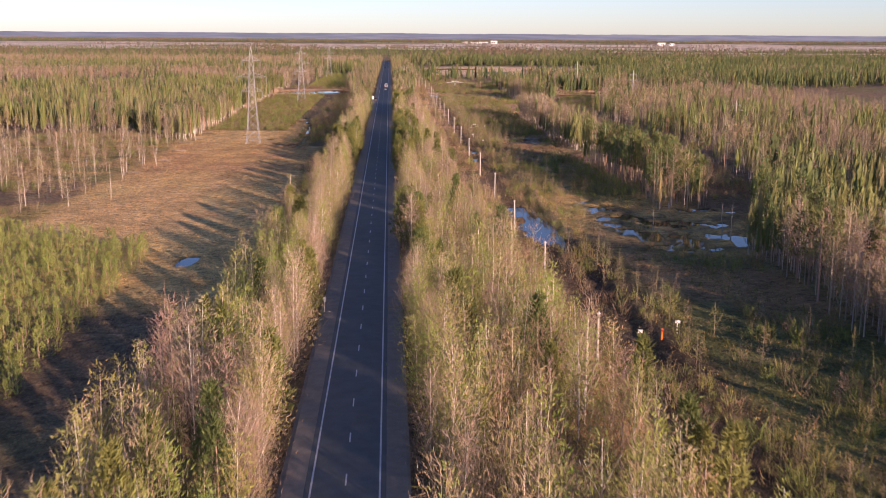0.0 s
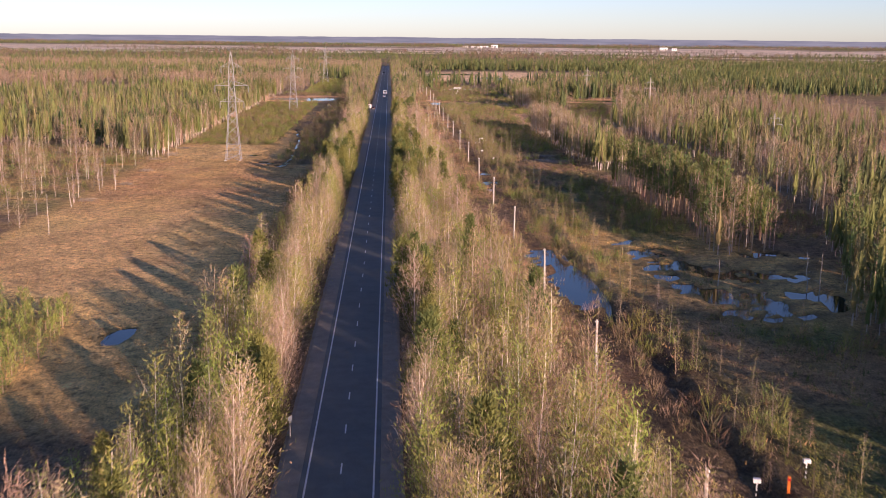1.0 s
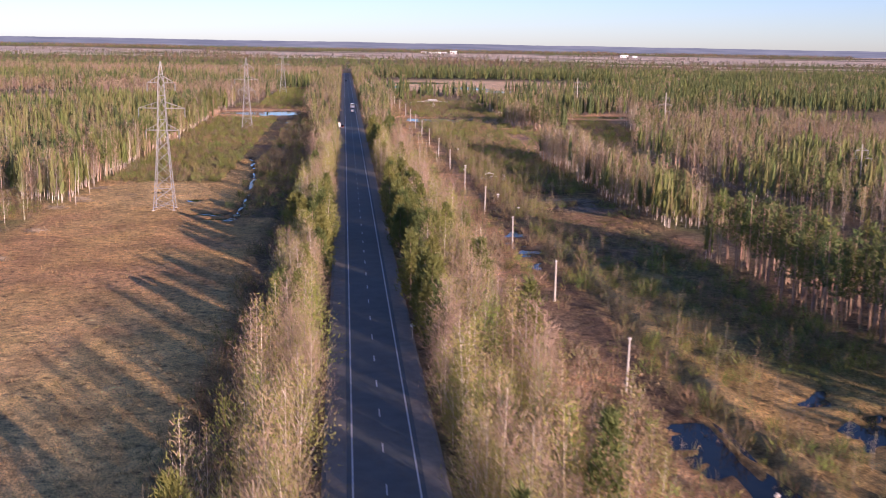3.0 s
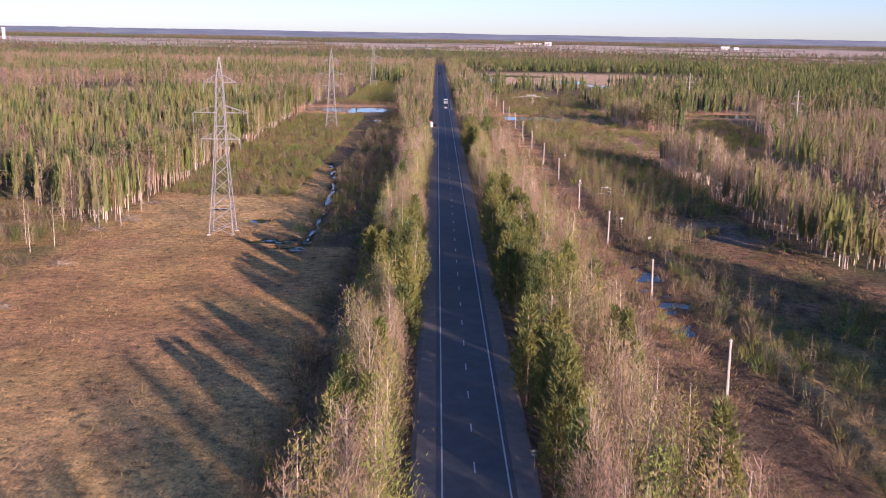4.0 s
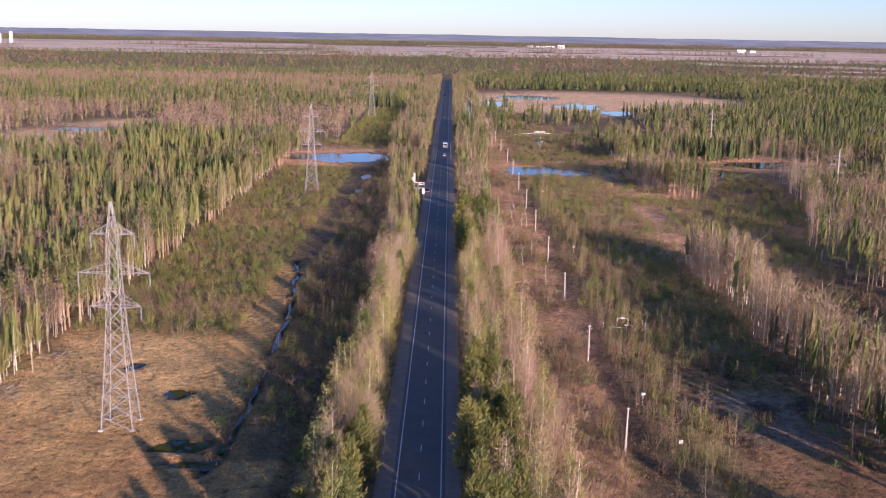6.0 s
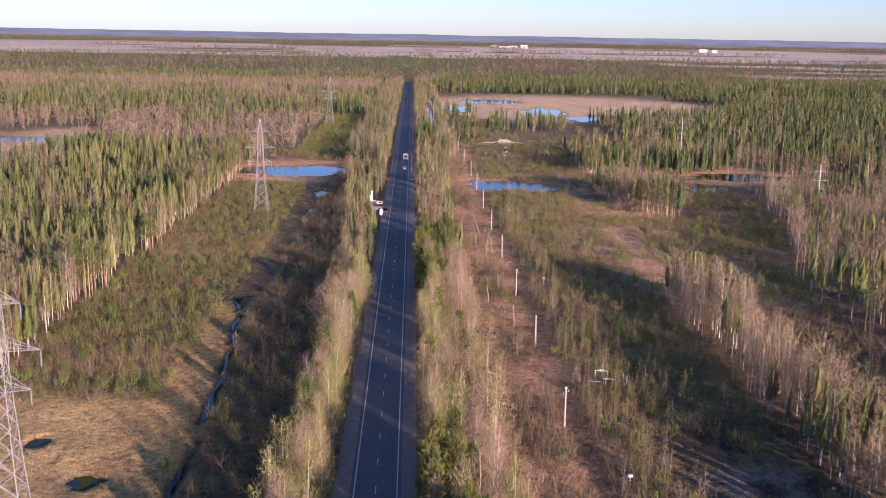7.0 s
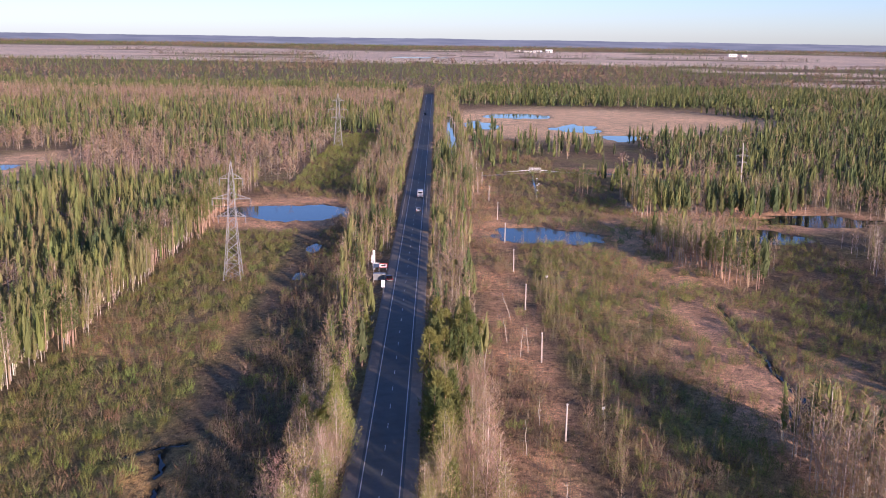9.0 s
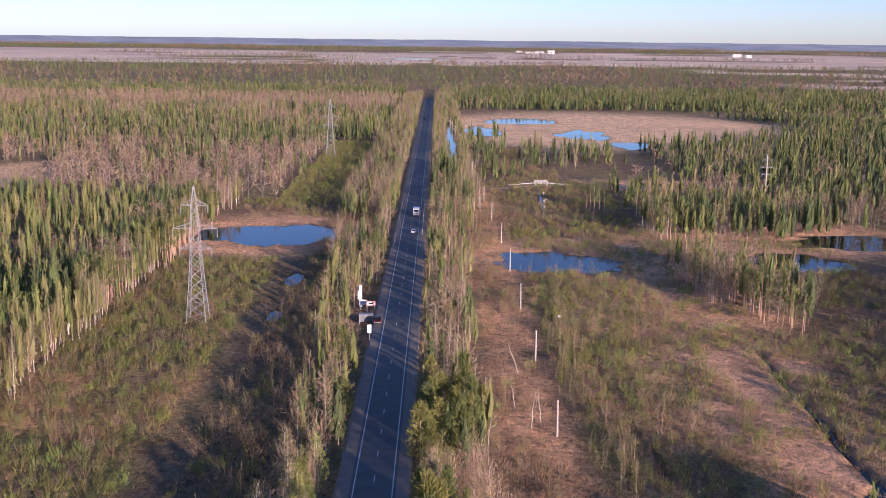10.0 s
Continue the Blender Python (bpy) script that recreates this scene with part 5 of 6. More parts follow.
def lattice_pylon(x, y, h, turn=0.0, scale=1.0):
    """Steel lattice pylon: four legs, braced faces, three pairs of arms with hanging insulators."""
    root = tagged(new("lattice_pylon"), "pale grey galvanised steel lattice pylon with six arms", "pylon", "power line pylons")
    k = h / 27.7
    levels = [(0.0, 1.9), (1.7, 1.78), (4.2, 1.58), (6.6, 1.4), (8.9, 1.24), (11.0, 1.1), (13.0, 0.98), (15.0, 0.88), (17.0, 0.8), (19.1, 0.72), (21.4, 0.64), (23.8, 0.55), (25.8, 0.32), (27.7, 0.10)]
    levels = [(z * k, w * scale) for z, w in levels]
    quad = [(-1, -1), (1, -1), (1, 1), (-1, 1)]
    for sx, sy in quad:
        bm = bmesh.new()
        below = None
        for z, w in levels:
            r = 0.066 - 0.0015 * z
            ring = [bm.verts.new((sx * w + r * cx, sy * w + r * cy, z)) for cx, cy in ((1, 0), (0, 1), (-1, 0), (0, -1))]
            for i in range(4 if below else 0):
                bm.faces.new((below[i], below[(i + 1) % 4], ring[(i + 1) % 4], ring[i]))
            below = ring
        bm.faces.new(below)
        part("leg", bm, M_STEEL, root)
        bm = bmesh.new()
        box(bm, sx * levels[0][1] - 0.28, sx * levels[0][1] + 0.28, sy * levels[0][1] - 0.28, sy * levels[0][1] + 0.28, -0.5, 0.18)
        part("footing", bm, M_CONCRETE, root)
    def brace(p, q, r):
        bm = bmesh.new()
        bar(bm, p, q, r, r, 4)
        part("brace", bm, M_STEEL, root)
    for f in range(4):
        (ax, ay), (bx, by) = quad[f], quad[(f + 1) % 4]
        for i, ((z0, w0), (z1, w1)) in enumerate(zip(levels, levels[1:])):
            r = 0.036 if i < 8 else 0.028
            brace((ax * w0, ay * w0, z0), (bx * w1, by * w1, z1), r)
            brace((bx * w0, by * w0, z0), (ax * w1, ay * w1, z1), r)
            if i in (1, 6, 7, 9, 11):
                brace((ax * w1, ay * w1, z1), (bx * w1, by * w1, z1), r)
    for z, reach in ((23.8, 2.55), (19.1, 4.25), (15.0, 3.05)):
        z, reach = z * k, reach * scale
        w = np.interp(z, [l[0] for l in levels], [l[1] for l in levels])
        for s in (-1, 1):
            bm = bmesh.new()
            tip = (s * reach, 0, z)
            for sy in (-1, 1):
                bar(bm, (s * w, sy * w, z), tip, 0.05, 0.04, 4)
                bar(bm, (s * w, sy * w * 0.9, z + 1.15 * k), tip, 0.04, 0.035, 4)
            for u in (0.33, 0.66):
                p = [(s * (w + (reach - w) * u), sy * w * (1 - u), z) for sy in (-1, 1)]
                q = (s * (w + (reach - w) * u), 0, z + 1.15 * k * (1 - u) * 0.95)
                bar(bm, p[0], p[1], 0.03, 0.03, 4)
                bar(bm, p[0], q, 0.028, 0.028, 4)
                bar(bm, p[1], q, 0.028, 0.028, 4)
            arm = part("crossarm", bm, M_STEEL, root)
            bm = bmesh.new()
            for j in range(7):
                zz = z - 0.25 - 0.2 * j
                bmesh.ops.create_cone(bm, cap_ends=True, segments=8, radius1=0.11, radius2=0.05, depth=0.13, matrix=Matrix.Translation((s * reach, 0, zz)))
            bar(bm, (s * reach, 0, z), (s * reach, 0, z - 1.75), 0.03, 0.03, 4)
            part("insulator", bm, M_GLASSY, arm, "string of pale glass insulator discs")
    root.matrix_basis = pose(x, y, ground_z(x, y) - 0.05, 0, 0, turn)
    return root


lattice_pylon(-37.1, 311.2, 27.9, 1.5)
lattice_pylon(-38.7, 503.8, 26.4, 0.5)
lattice_pylon(-41.3, 785.0, 26.0, 0, 1.1)


def concrete_pole(x, y, h, double=False, lean=0.0):
    """Low-voltage pole: tapered concrete shaft with pin insulators."""
    root = tagged(new("utility_pole"), "bare pale concrete utility pole with small insulators" if not double else "pale concrete pole with paired white insulators on top", "utility pole", "roadside poles")
    bm = bmesh.new()
    bmesh.ops.create_cone(bm, cap_ends=True, segments=8, radius1=0.155, radius2=0.10, depth=h + 0.5, matrix=Matrix.Translation((0, 0, h / 2 - 0.25)))
    bmesh.ops.create_cone(bm, cap_ends=True, segments=8, radius1=0.17, radius2=0.16, depth=0.16, matrix=Matrix.Translation((0, 0, 0.9)))
    part("shaft", bm, M_CONCRETE, root)
    tops = [(-0.14, h - 0.2), (0.14, h - 0.2)] + ([(-0.3, h - 0.95), (0.35, h - 0.6)] if double else [])
    bm = bmesh.new()
    for dx, z in tops:
        bar(bm, (0, 0, z - 0.12), (dx, 0, z - 0.04), 0.03, 0.03, 4)
    part("bracket", bm, M_STEEL, root)
    for dx, z in tops:
        bm = bmesh.new()
        bmesh.ops.create_cone(bm, cap_ends=True, segments=8, radius1=0.07 if double else 0.04, radius2=0.045 if double else 0.028, depth=0.17 if double else 0.11, matrix=Matrix.Translation((dx, 0, z + 0.03)))
        part("insulator", bm, M_WHITE, root, "white porcelain insulator")
    root.matrix_basis = pose(x, y, ground_z(x, y), lean, lean * 0.6, 10)
    return root


prng = random.Random(4)
plain = concrete_pole(23.2, 131.4 - 34.9, 5.4)
for k in range(0, 25):
    y = 131.4 + 34.86 * k
    x = 23.2 + 1.7 * min(k / 12, 1.0) - (0 if k < 14 else 0.85 * (k - 13))
    if k == 6:
        concrete_pole(x, y, 5.5, True)
    else:
        copy_thing(plain, pose(x, y, ground_z(x, y), prng.uniform(-1.2, 1.2), prng.uniform(-1.2, 1.2), prng.uniform(-15, 15)))


def tall_concrete_pole(x, y, h):
    """High-voltage concrete mast with three crossarms."""
    root = tagged(new("concrete_mast"), "tall pale concrete power mast with steel crossarms", "power mast", "power masts")
    bm = bmesh.new()
    bmesh.ops.create_cone(bm, cap_ends=True, segments=10, radius1=0.32, radius2=0.15, depth=h + 0.6, matrix=Matrix.Translation((0, 0, h / 2 - 0.3)))
    part("shaft", bm, M_CONCRETE, root)
    for z, reach in ((h * 0.86, 1.5), (h * 0.69, 2.4), (h * 0.53, 1.7)):
        for s in (-1, 1):
            bm = bmesh.new()
            bar(bm, (0, -0.2, z), (s * reach, 0, z), 0.06, 0.05, 4)
            bar(bm, (0, 0.2, z), (s * reach, 0, z), 0.06, 0.05, 4)
            bar(bm, (0, 0, z + 0.7), (s * reach, 0, z), 0.045, 0.04, 4)
            arm = part("crossarm", bm, M_STEEL, root)
            bm = bmesh.new()
            for j in range(5):
                bmesh.ops.create_cone(bm, cap_ends=True, segments=7, radius1=0.1, radius2=0.05, depth=0.13, matrix=Matrix.Translation((s * reach, 0, z - 0.2 - 0.17 * j)))
            bar(bm, (s * reach, 0, z), (s * reach, 0, z - 1.0), 0.025, 0.025, 4)
            part("insulator", bm, M_GLASSY, arm)
    root.matrix_basis = pose(x, y, ground_z(x, y), 0, 0, -8)


tall_concrete_pole(120.7, 506, 15.4)
tall_concrete_pole(118.1, 344, 10.6)
tall_concrete_pole(123.0, 672, 15.4)


def flat_material(name, col, rough=0.5, metal=0.0):
    return noisy(name, tuple(c * 0.85 for c in col), tuple(min(1, c * 1.1) for c in col), 2.5, rough, metal)


M_ORANGE = flat_material("orange_paint", (0.75, 0.2, 0.03))
M_RED = flat_material("red_paint", (0.6, 0.04, 0.03))
M_BLACK = flat_material("black_paint", (0.02, 0.02, 0.022))
M_CAR_DARK = flat_material("dark_car_paint", (0.03, 0.012, 0.014), 0.25)
M_CAR_WHITE = flat_material("white_car_paint", (0.72, 0.72, 0.7), 0.3)
M_WINDOW = flat_material("dark_glass", (0.02, 0.025, 0.03), 0.08)
M_RUBBER = flat_material("rubber", (0.02, 0.02, 0.02), 0.8)
M_GREY = flat_material("grey_sheet", (0.3, 0.32, 0.34), 0.5, 0.2)
M_LAMP_RED = flat_material("tail_lamp", (0.45, 0.02, 0.02), 0.2)


def marker_post(x, y, h, kind):
    """Pipeline marker: a post with a plate or hood."""
    lab = {"box": "white pipeline marker hood on a short black and white post", "plate": "white pipeline marker plate on a thin post", "orange": "short orange pipeline marker post"}[kind]
    root = tagged(new("marker_post"), lab, "marker post", "pipeline markers")
    if kind == "orange":
        bm = bmesh.new()
        box(bm, -0.1, 0.1, -0.1, 0.1, -0.3, h, 0.02)
        part("post", bm, M_ORANGE, root)
        bm = bmesh.new()
        box(bm, -0.11, 0.11, -0.11, 0.11, h - 0.3, h - 0.12, 0.01)
        part("band", bm, M_RED, root, "red band")
    else:
        bm = bmesh.new()
        bar(bm, (0, 0, -0.3), (0, 0, h - 0.2), 0.055, 0.05, 6)
        post = part("post", bm, M_WHITE if kind == "box" else M_STEEL, root)
        if kind == "box":
            for z in (0.3, 0.7):
                bm = bmesh.new()
                bmesh.ops.create_cone(bm, cap_ends=True, segments=8, radius1=0.06, radius2=0.06, depth=0.2, matrix=Matrix.Translation((0, 0, z)))
                part("band", bm, M_BLACK, post, "black band")
        bm = bmesh.new()
        if kind == "box":
            box(bm, -0.27, 0.27, -0.16, 0.16, h - 0.3, h, 0.03)
            part("hood", bm, M_WHITE, root)
        else:
            box(bm, -0.26, 0.26, -0.02, 0.02, h - 0.42, h, 0.01)
            part("plate", bm, M_WHITE, root)
    root.matrix_basis = pose(x, y, ground_z(x, y), 0, 0, prng.uniform(-20, 20))


for x, y, h, kind in ((29.2, 103.9, 1.7, "box"), (33.9, 106.8, 1.5, "box"), (31.5, 103.9, 1.2, "orange"), (28.8, 321.5, 1.7, "box"), (30.5, 306, 1.5, "plate"), (31.0, 420, 1.5, "plate"),
                      (31.5, 505, 1.5, "plate"), (44.5, 668, 1.6, "box"), (43, 650, 1.6, "plate"), (42, 640, 1.4, "box"), (44, 655, 1.5, "plate"), (70.5, 556, 1.5, "plate")):
    marker_post(x, y, h, kind)


def valve_site(cx, cy):
    """Small gas valve yard: portal of pipe, low rails, posts."""
    root = tagged(new("valve_yard"), "small valve yard with white pipe frames and posts", "valve yard")
    frames = [((-0.9, 1.6), (0.9, 1.6), 1.35), ((0.5, -0.6), (1.6, -0.6), 0.85), ((-2.2, -0.9), (0.2, -1.0), 0.5)]
    for (ax, ay), (bx, by), z in frames:
        bm = bmesh.new()
        bar(bm, (ax, ay, -0.2), (ax, ay, z), 0.06, 0.06, 6)
        bar(bm, (bx, by, -0.2), (bx, by, z), 0.06, 0.06, 6)
        bar(bm, (ax - 0.06, ay, z), (bx + 0.06, by, z), 0.065, 0.065, 6)
        part("pipe_frame", bm, M_WHITE, root)
    for x, y, z in ((-3.2, 0.4, 0.9), (-2.4, 0.9, 0.35), (2.0, -0.9, 0.6), (2.7, 0.3, 0.5), (3.3, 1.8, 1.1), (3.6, -0.6, 1.4), (3.2, -1.2, 0.5), (-2.0, -1.2, 0.4)):
        bm = bmesh.new()
        bar(bm, (x, y, -0.2), (x, y, z), 0.07, 0.065, 6)
        part("post", bm, M_WHITE, root)
    bm = bmesh.new()
    box(bm, -0.35, 0.35, 1.4, 1.8, 1.3, 1.55, 0.04)
    part("lid", bm, M_WHITE, root)
    bm = bmesh.new()
    box(bm, 0.2, 0.8, -0.85, -0.4, 0.75, 0.98, 0.04)
    part("lid", bm, M_WHITE, root)
    root.matrix_basis = pose(cx, cy, ground_z(cx, cy), 0, 0, -6)


valve_site(32.1, 358.2)


def sign_post(name, x, y, label, plates, h, turn=0.0):
    """Sign on a steel post. plates: (kind, width, height, z of its middle, dx, material)."""
    root = tagged(new(name), label, "road sign")
    bm = bmesh.new()
    bar(bm, (0, 0, -0.4), (0, 0, h), 0.045, 0.045, 6)
    part("post", bm, M_STEEL, root)
    for kind, w, hh, z, dx, mat in plates:
        bm = bmesh.new()
        if kind == "box":
            box(bm, dx - w / 2, dx + w / 2, -0.07, -0.04, z - hh / 2, z + hh / 2, 0.008)
        else:
            n = 3 if kind == "triangle" else 16
            bmesh.ops.create_cone(bm, cap_ends=True, segments=n, radius1=w / 2, radius2=w / 2, depth=0.03,
                                  matrix=Matrix.Translation((dx, -0.055, z)) @ pose(0, 0, 0, 90, 0, 0) @ pose(0, 0, 0, 0, 0, 90 if n == 3 else 0))
        part("plate", bm, mat, root)
    root.matrix_basis = pose(x, y, ground_z(x, y), 0, 0, turn)
    return root


sign_post("road_sign", -4.25, 113.8, "grey back of a triangular road sign on a post", [("triangle", 0.75, 0, 1.55, 0, M_GREY)], 1.6)
sign_post("road_sign", 4.3, 216.5, "round white road sign on a thin post", [("round", 0.5, 0, 1.5, 0, M_WHITE)], 1.6)
sign_post("road_sign", -4.3, 304.5, "small grey back of a road sign on a post", [("round", 0.45, 0, 1.5, 0, M_GREY)], 1.6)
sign_post("road_sign", -4.5, 488.5, "white rectangular road sign with grey bars on a post", [("box", 0.75, 1.55, 2.1, 0, M_WHITE), ("box", 0.4, 0.05, 2.4, 0, M_GREY), ("box", 0.4, 0.05, 2.2, 0, M_GREY), ("box", 0.4, 0.05, 2.0, 0, M_GREY)], 2.9)
for p in bpy.data.objects["road_sign.003"].children:
    if p.name.startswith("plate") and p.data.materials[0] == M_GREY:
        p.location.y = -0.02


def rest_stop():
    """White stele with side boards beside the lay-by."""
    root = tagged(new("roadside_stele"), "tall white roadside stele with small boards", "stele")
    bm = bmesh.new()
    box(bm, -0.28, 0.28, -0.15, 0.15, -0.3, 4.6, 0.04)
    part("column", bm, M_WHITE, root)
    bm = bmesh.new()
    box(bm, -0.62, -0.28, -0.12, 0.12, 1.6, 3.4, 0.03)
    part("side_board", bm, M_WHITE, root)
    root.matrix_basis = pose(-8.0, 515.2, ground_z(-8, 515.2), 0, 0, 0)
    root = tagged(new("notice_board"), "white notice board with a red frame and dark emblem", "notice board")
    for x in (-0.75, 0.75):
        bm = bmesh.new()
        bar(bm, (x, 0, -0.3), (x, 0, 1.9), 0.05, 0.05, 6)
        part("post", bm, M_STEEL, root)
    bm = bmesh.new()
    box(bm, -0.95, 0.95, -0.09, -0.05, 0.95, 1.95, 0.01)
    board = part("board", bm, M_RED, root)
    bm = bmesh.new()
    box(bm, -0.85, 0.85, -0.105, -0.094, 1.05, 1.85)
    part("panel", bm, M_WHITE, board)
    bm = bmesh.new()
    box(bm, -0.45, 0.45, -0.125, -0.11, 1.3, 1.6, 0.004)
    box(bm, 0.25, 0.55, -0.125, -0.11, 1.5, 1.75, 0.004)
    part("emblem", bm, M_BLACK, board)
    root.matrix_basis = pose(-5.6, 510.4, ground_z(-5.6, 510.4), 0, 0, 5)
    root = tagged(new("notice_board"), "plain white board on two posts", "notice board")
    for x in (-0.6, 0.6):
        bm = bmesh.new()
        bar(bm, (x, 0, -0.3), (x, 0, 2.2), 0.05, 0.05, 6)
        part("post", bm, M_STEEL, root)
    bm = bmesh.new()
    box(bm, -0.8, 0.8, -0.09, -0.05, 1.1, 2.2, 0.01)
    part("board", bm, M_WHITE, root)
    root.matrix_basis = pose(-7.3, 512.6, ground_z(-7.3, 512.6), 0, 0, -4)
    root = tagged(new("shelter"), "small grey sheet-metal shelter with a flat roof", "shelter")
    bm = bmesh.new()
    box(bm, -1.35, 1.35, -0.7, 0.7, 1.65, 1.78, 0.02)
    part("roof", bm, M_GREY, root)
    bm = bmesh.new()
    box(bm, -1.3, 1.3, 0.6, 0.66, 0.0, 1.65)
    part("back_wall", bm, M_GREY, root)
    for x in (-1.25, 1.25):
        for y in (-0.6, 0.55):
            bm = bmesh.new()
            bar(bm, (x, y, -0.3), (x, y, 1.65), 0.05, 0.05, 6)
            part("post", bm, M_STEEL, root)
    root.matrix_basis = pose(-6.0, 501.6, ground_z(-6.0, 501.6), 0, 0, 0)


rest_stop()


def vehicle(name, x, y, z, turn, length, width, tall, paint, label, category, van=False):
    """Car or van: shaped body with glass, lamps, bumpers and wheels."""
    root = tagged(new(name), label, category)
    L, W, H = length / 2, width / 2, tall
    def hull(profile, w_low, w_high):
        bm = bmesh.new()
        rows = []
        for yy, zz in profile:
            t = min(1.0, max(0.0, (zz - 0.5 * H) / (0.5 * H)))
            w = w_low + (w_high - w_low) * t
            rows.append((bm.verts.new((-w, yy, zz)), bm.verts.new((w, yy, zz))))
        n = len(rows)
        for i in range(n):
            a, b = rows[i], rows[(i + 1) % n]
            bm.faces.new((a[0], a[1], b[1], b[0]))
        bm.faces.new([r[0] for r in rows][::-1])
        bm.faces.new([r[1] for r in rows])
        bmesh.ops.recalc_face_normals(bm, faces=bm.faces)
        bmesh.ops.bevel(bm, geom=list(bm.edges), offset=0.045, segments=2, affect="EDGES", profile=0.6)
        return bm
    if van:
        prof = [(-L, 0.28), (-L, H * 0.93), (-L + 0.1, H), (L * 0.52, H), (L * 0.70, H * 0.86), (L * 0.86, H * 0.52), (L, H * 0.42), (L, 0.28)]
        glass = [("rear_window", (-W * 0.78, W * 0.78, -L - 0.012, -L + 0.02, H * 0.6, H * 0.86)), ("side_window", (W - 0.015, W + 0.012, -L * 0.8, L * 0.5, H * 0.6, H * 0.84)), ("side_window", (-W - 0.012, -W + 0.015, -L * 0.8, L * 0.5, H * 0.6, H * 0.84))]
    else:
        prof = [(-L, 0.26), (-L, H * 0.56), (-L * 0.92, H * 0.64), (-L * 0.62, H * 0.96), (-L * 0.45, H), (L * 0.1, H), (L * 0.42, H * 0.66), (L * 0.9, H * 0.56), (L, H * 0.45), (L, 0.26)]
        glass = [("side_window", (W * 0.93, W * 0.975, -L * 0.55, L * 0.2, H * 0.68, H * 0.92)), ("side_window", (-W * 0.975, -W * 0.93, -L * 0.55, L * 0.2, H * 0.68, H * 0.92))]
    part("body", hull(prof, W, W * (0.95 if van else 0.84)), paint, root)
    for nm, b in glass:
        bm = bmesh.new()
        box(bm, *b, 0.008)
        part(nm, bm, M_WINDOW, root, "dark tinted glass")
    if not van:
        for nm, y0, z0, y1, z1 in (("rear_window", -L * 0.90, H * 0.675, -L * 0.65, H * 0.945), ("windscreen", L * 0.40, H * 0.69, L * 0.13, H * 0.96)):
            bm = bmesh.new()
            nrm = Vector((0, (z1 - z0), -(y1 - y0))).normalized() * (0.02 if y1 < y0 else -0.02)
            if nrm.z < 0:
                nrm = -nrm
            vs = [bm.verts.new(Vector(p) + nrm) for p in ((-W * 0.72, y0, z0), (W * 0.72, y0, z0), (W * 0.66, y1, z1), (-W * 0.66, y1, z1))]
            f = bm.faces.new(vs)
            bmesh.ops.solidify(bm, geom=[f], thickness=0.015)
            part(nm, bm, M_WINDOW, root, "dark tinted glass")
    else:
        bm = bmesh.new()
        vs = [bm.verts.new(p) for p in ((-W * 0.8, L * 0.875, H * 0.53), (W * 0.8, L * 0.875, H * 0.53), (W * 0.76, L * 0.715, H * 0.85), (-W * 0.76, L * 0.715, H * 0.85))]
        f = bm.faces.new(vs)
        bmesh.ops.solidify(bm, geom=[f], thickness=-0.02)
        part("windscreen", bm, M_WINDOW, root, "dark tinted glass")
    for s in (-1, 1):
        bm = bmesh.new()
        z0 = 0.5 * H if not van else 0.36 * H
        box(bm, s * W * 0.86 - 0.09, s * W * 0.86 + 0.09, -L - 0.015, -L + 0.05, z0 - 0.12, z0 + 0.1, 0.01)
        part("tail_lamp", bm, M_LAMP_RED, root, "red tail lamp")
    for yy in (-L, L):
        bm = bmesh.new()
        box(bm, -W * 0.94, W * 0.94, yy - 0.05, yy + 0.05, 0.26, 0.42, 0.02)
        part("bumper", bm, M_GREY, root, "grey bumper")
    for sx in (-1, 1):
        for yy in (-L * 0.62, L * 0.64):
            bm = bmesh.new()
            bmesh.ops.create_cone(bm, cap_ends=True, segments=16, radius1=0.3, radius2=0.3, depth=0.2, matrix=Matrix.Translation((sx * (W - 0.08), yy, 0.3)) @ pose(0, 0, 0, 0, 90, 0))
            wheel = part("wheel", bm, M_RUBBER, root)
            bm = bmesh.new()
            bmesh.ops.create_cone(bm, cap_ends=True, segments=12, radius1=0.17, radius2=0.17, depth=0.03, matrix=Matrix.Translation((sx * (W + 0.015), yy, 0.3)) @ pose(0, 0, 0, 0, 90, 0))
            part("rim", bm, M_STEEL, wheel, "steel rim")
    root.matrix_basis = pose(x, y, z, 0, 0, turn)


vehicle("van", 1.2, 622, 0.02, 0, 5.2, 1.85, 2.35, M_CAR_WHITE, "white minibus driving along the dark road", "van", True)
vehicle("car", 1.1, 592, 0.02, 0, 3.2, 1.4, 1.15, M_CAR_WHITE, "white saloon car driving behind the minibus", "car")
vehicle("car", -3.7, 500.3, -0.04, 4, 3.1, 1.35, 1.15, M_CAR_DARK, "dark maroon car parked on the gravel shoulder", "car")
vehicle("car", -1.2, 985, 0.02, 180, 3.2, 1.3, 1.1, M_CAR_DARK, "dark car far off in the oncoming lane", "car")


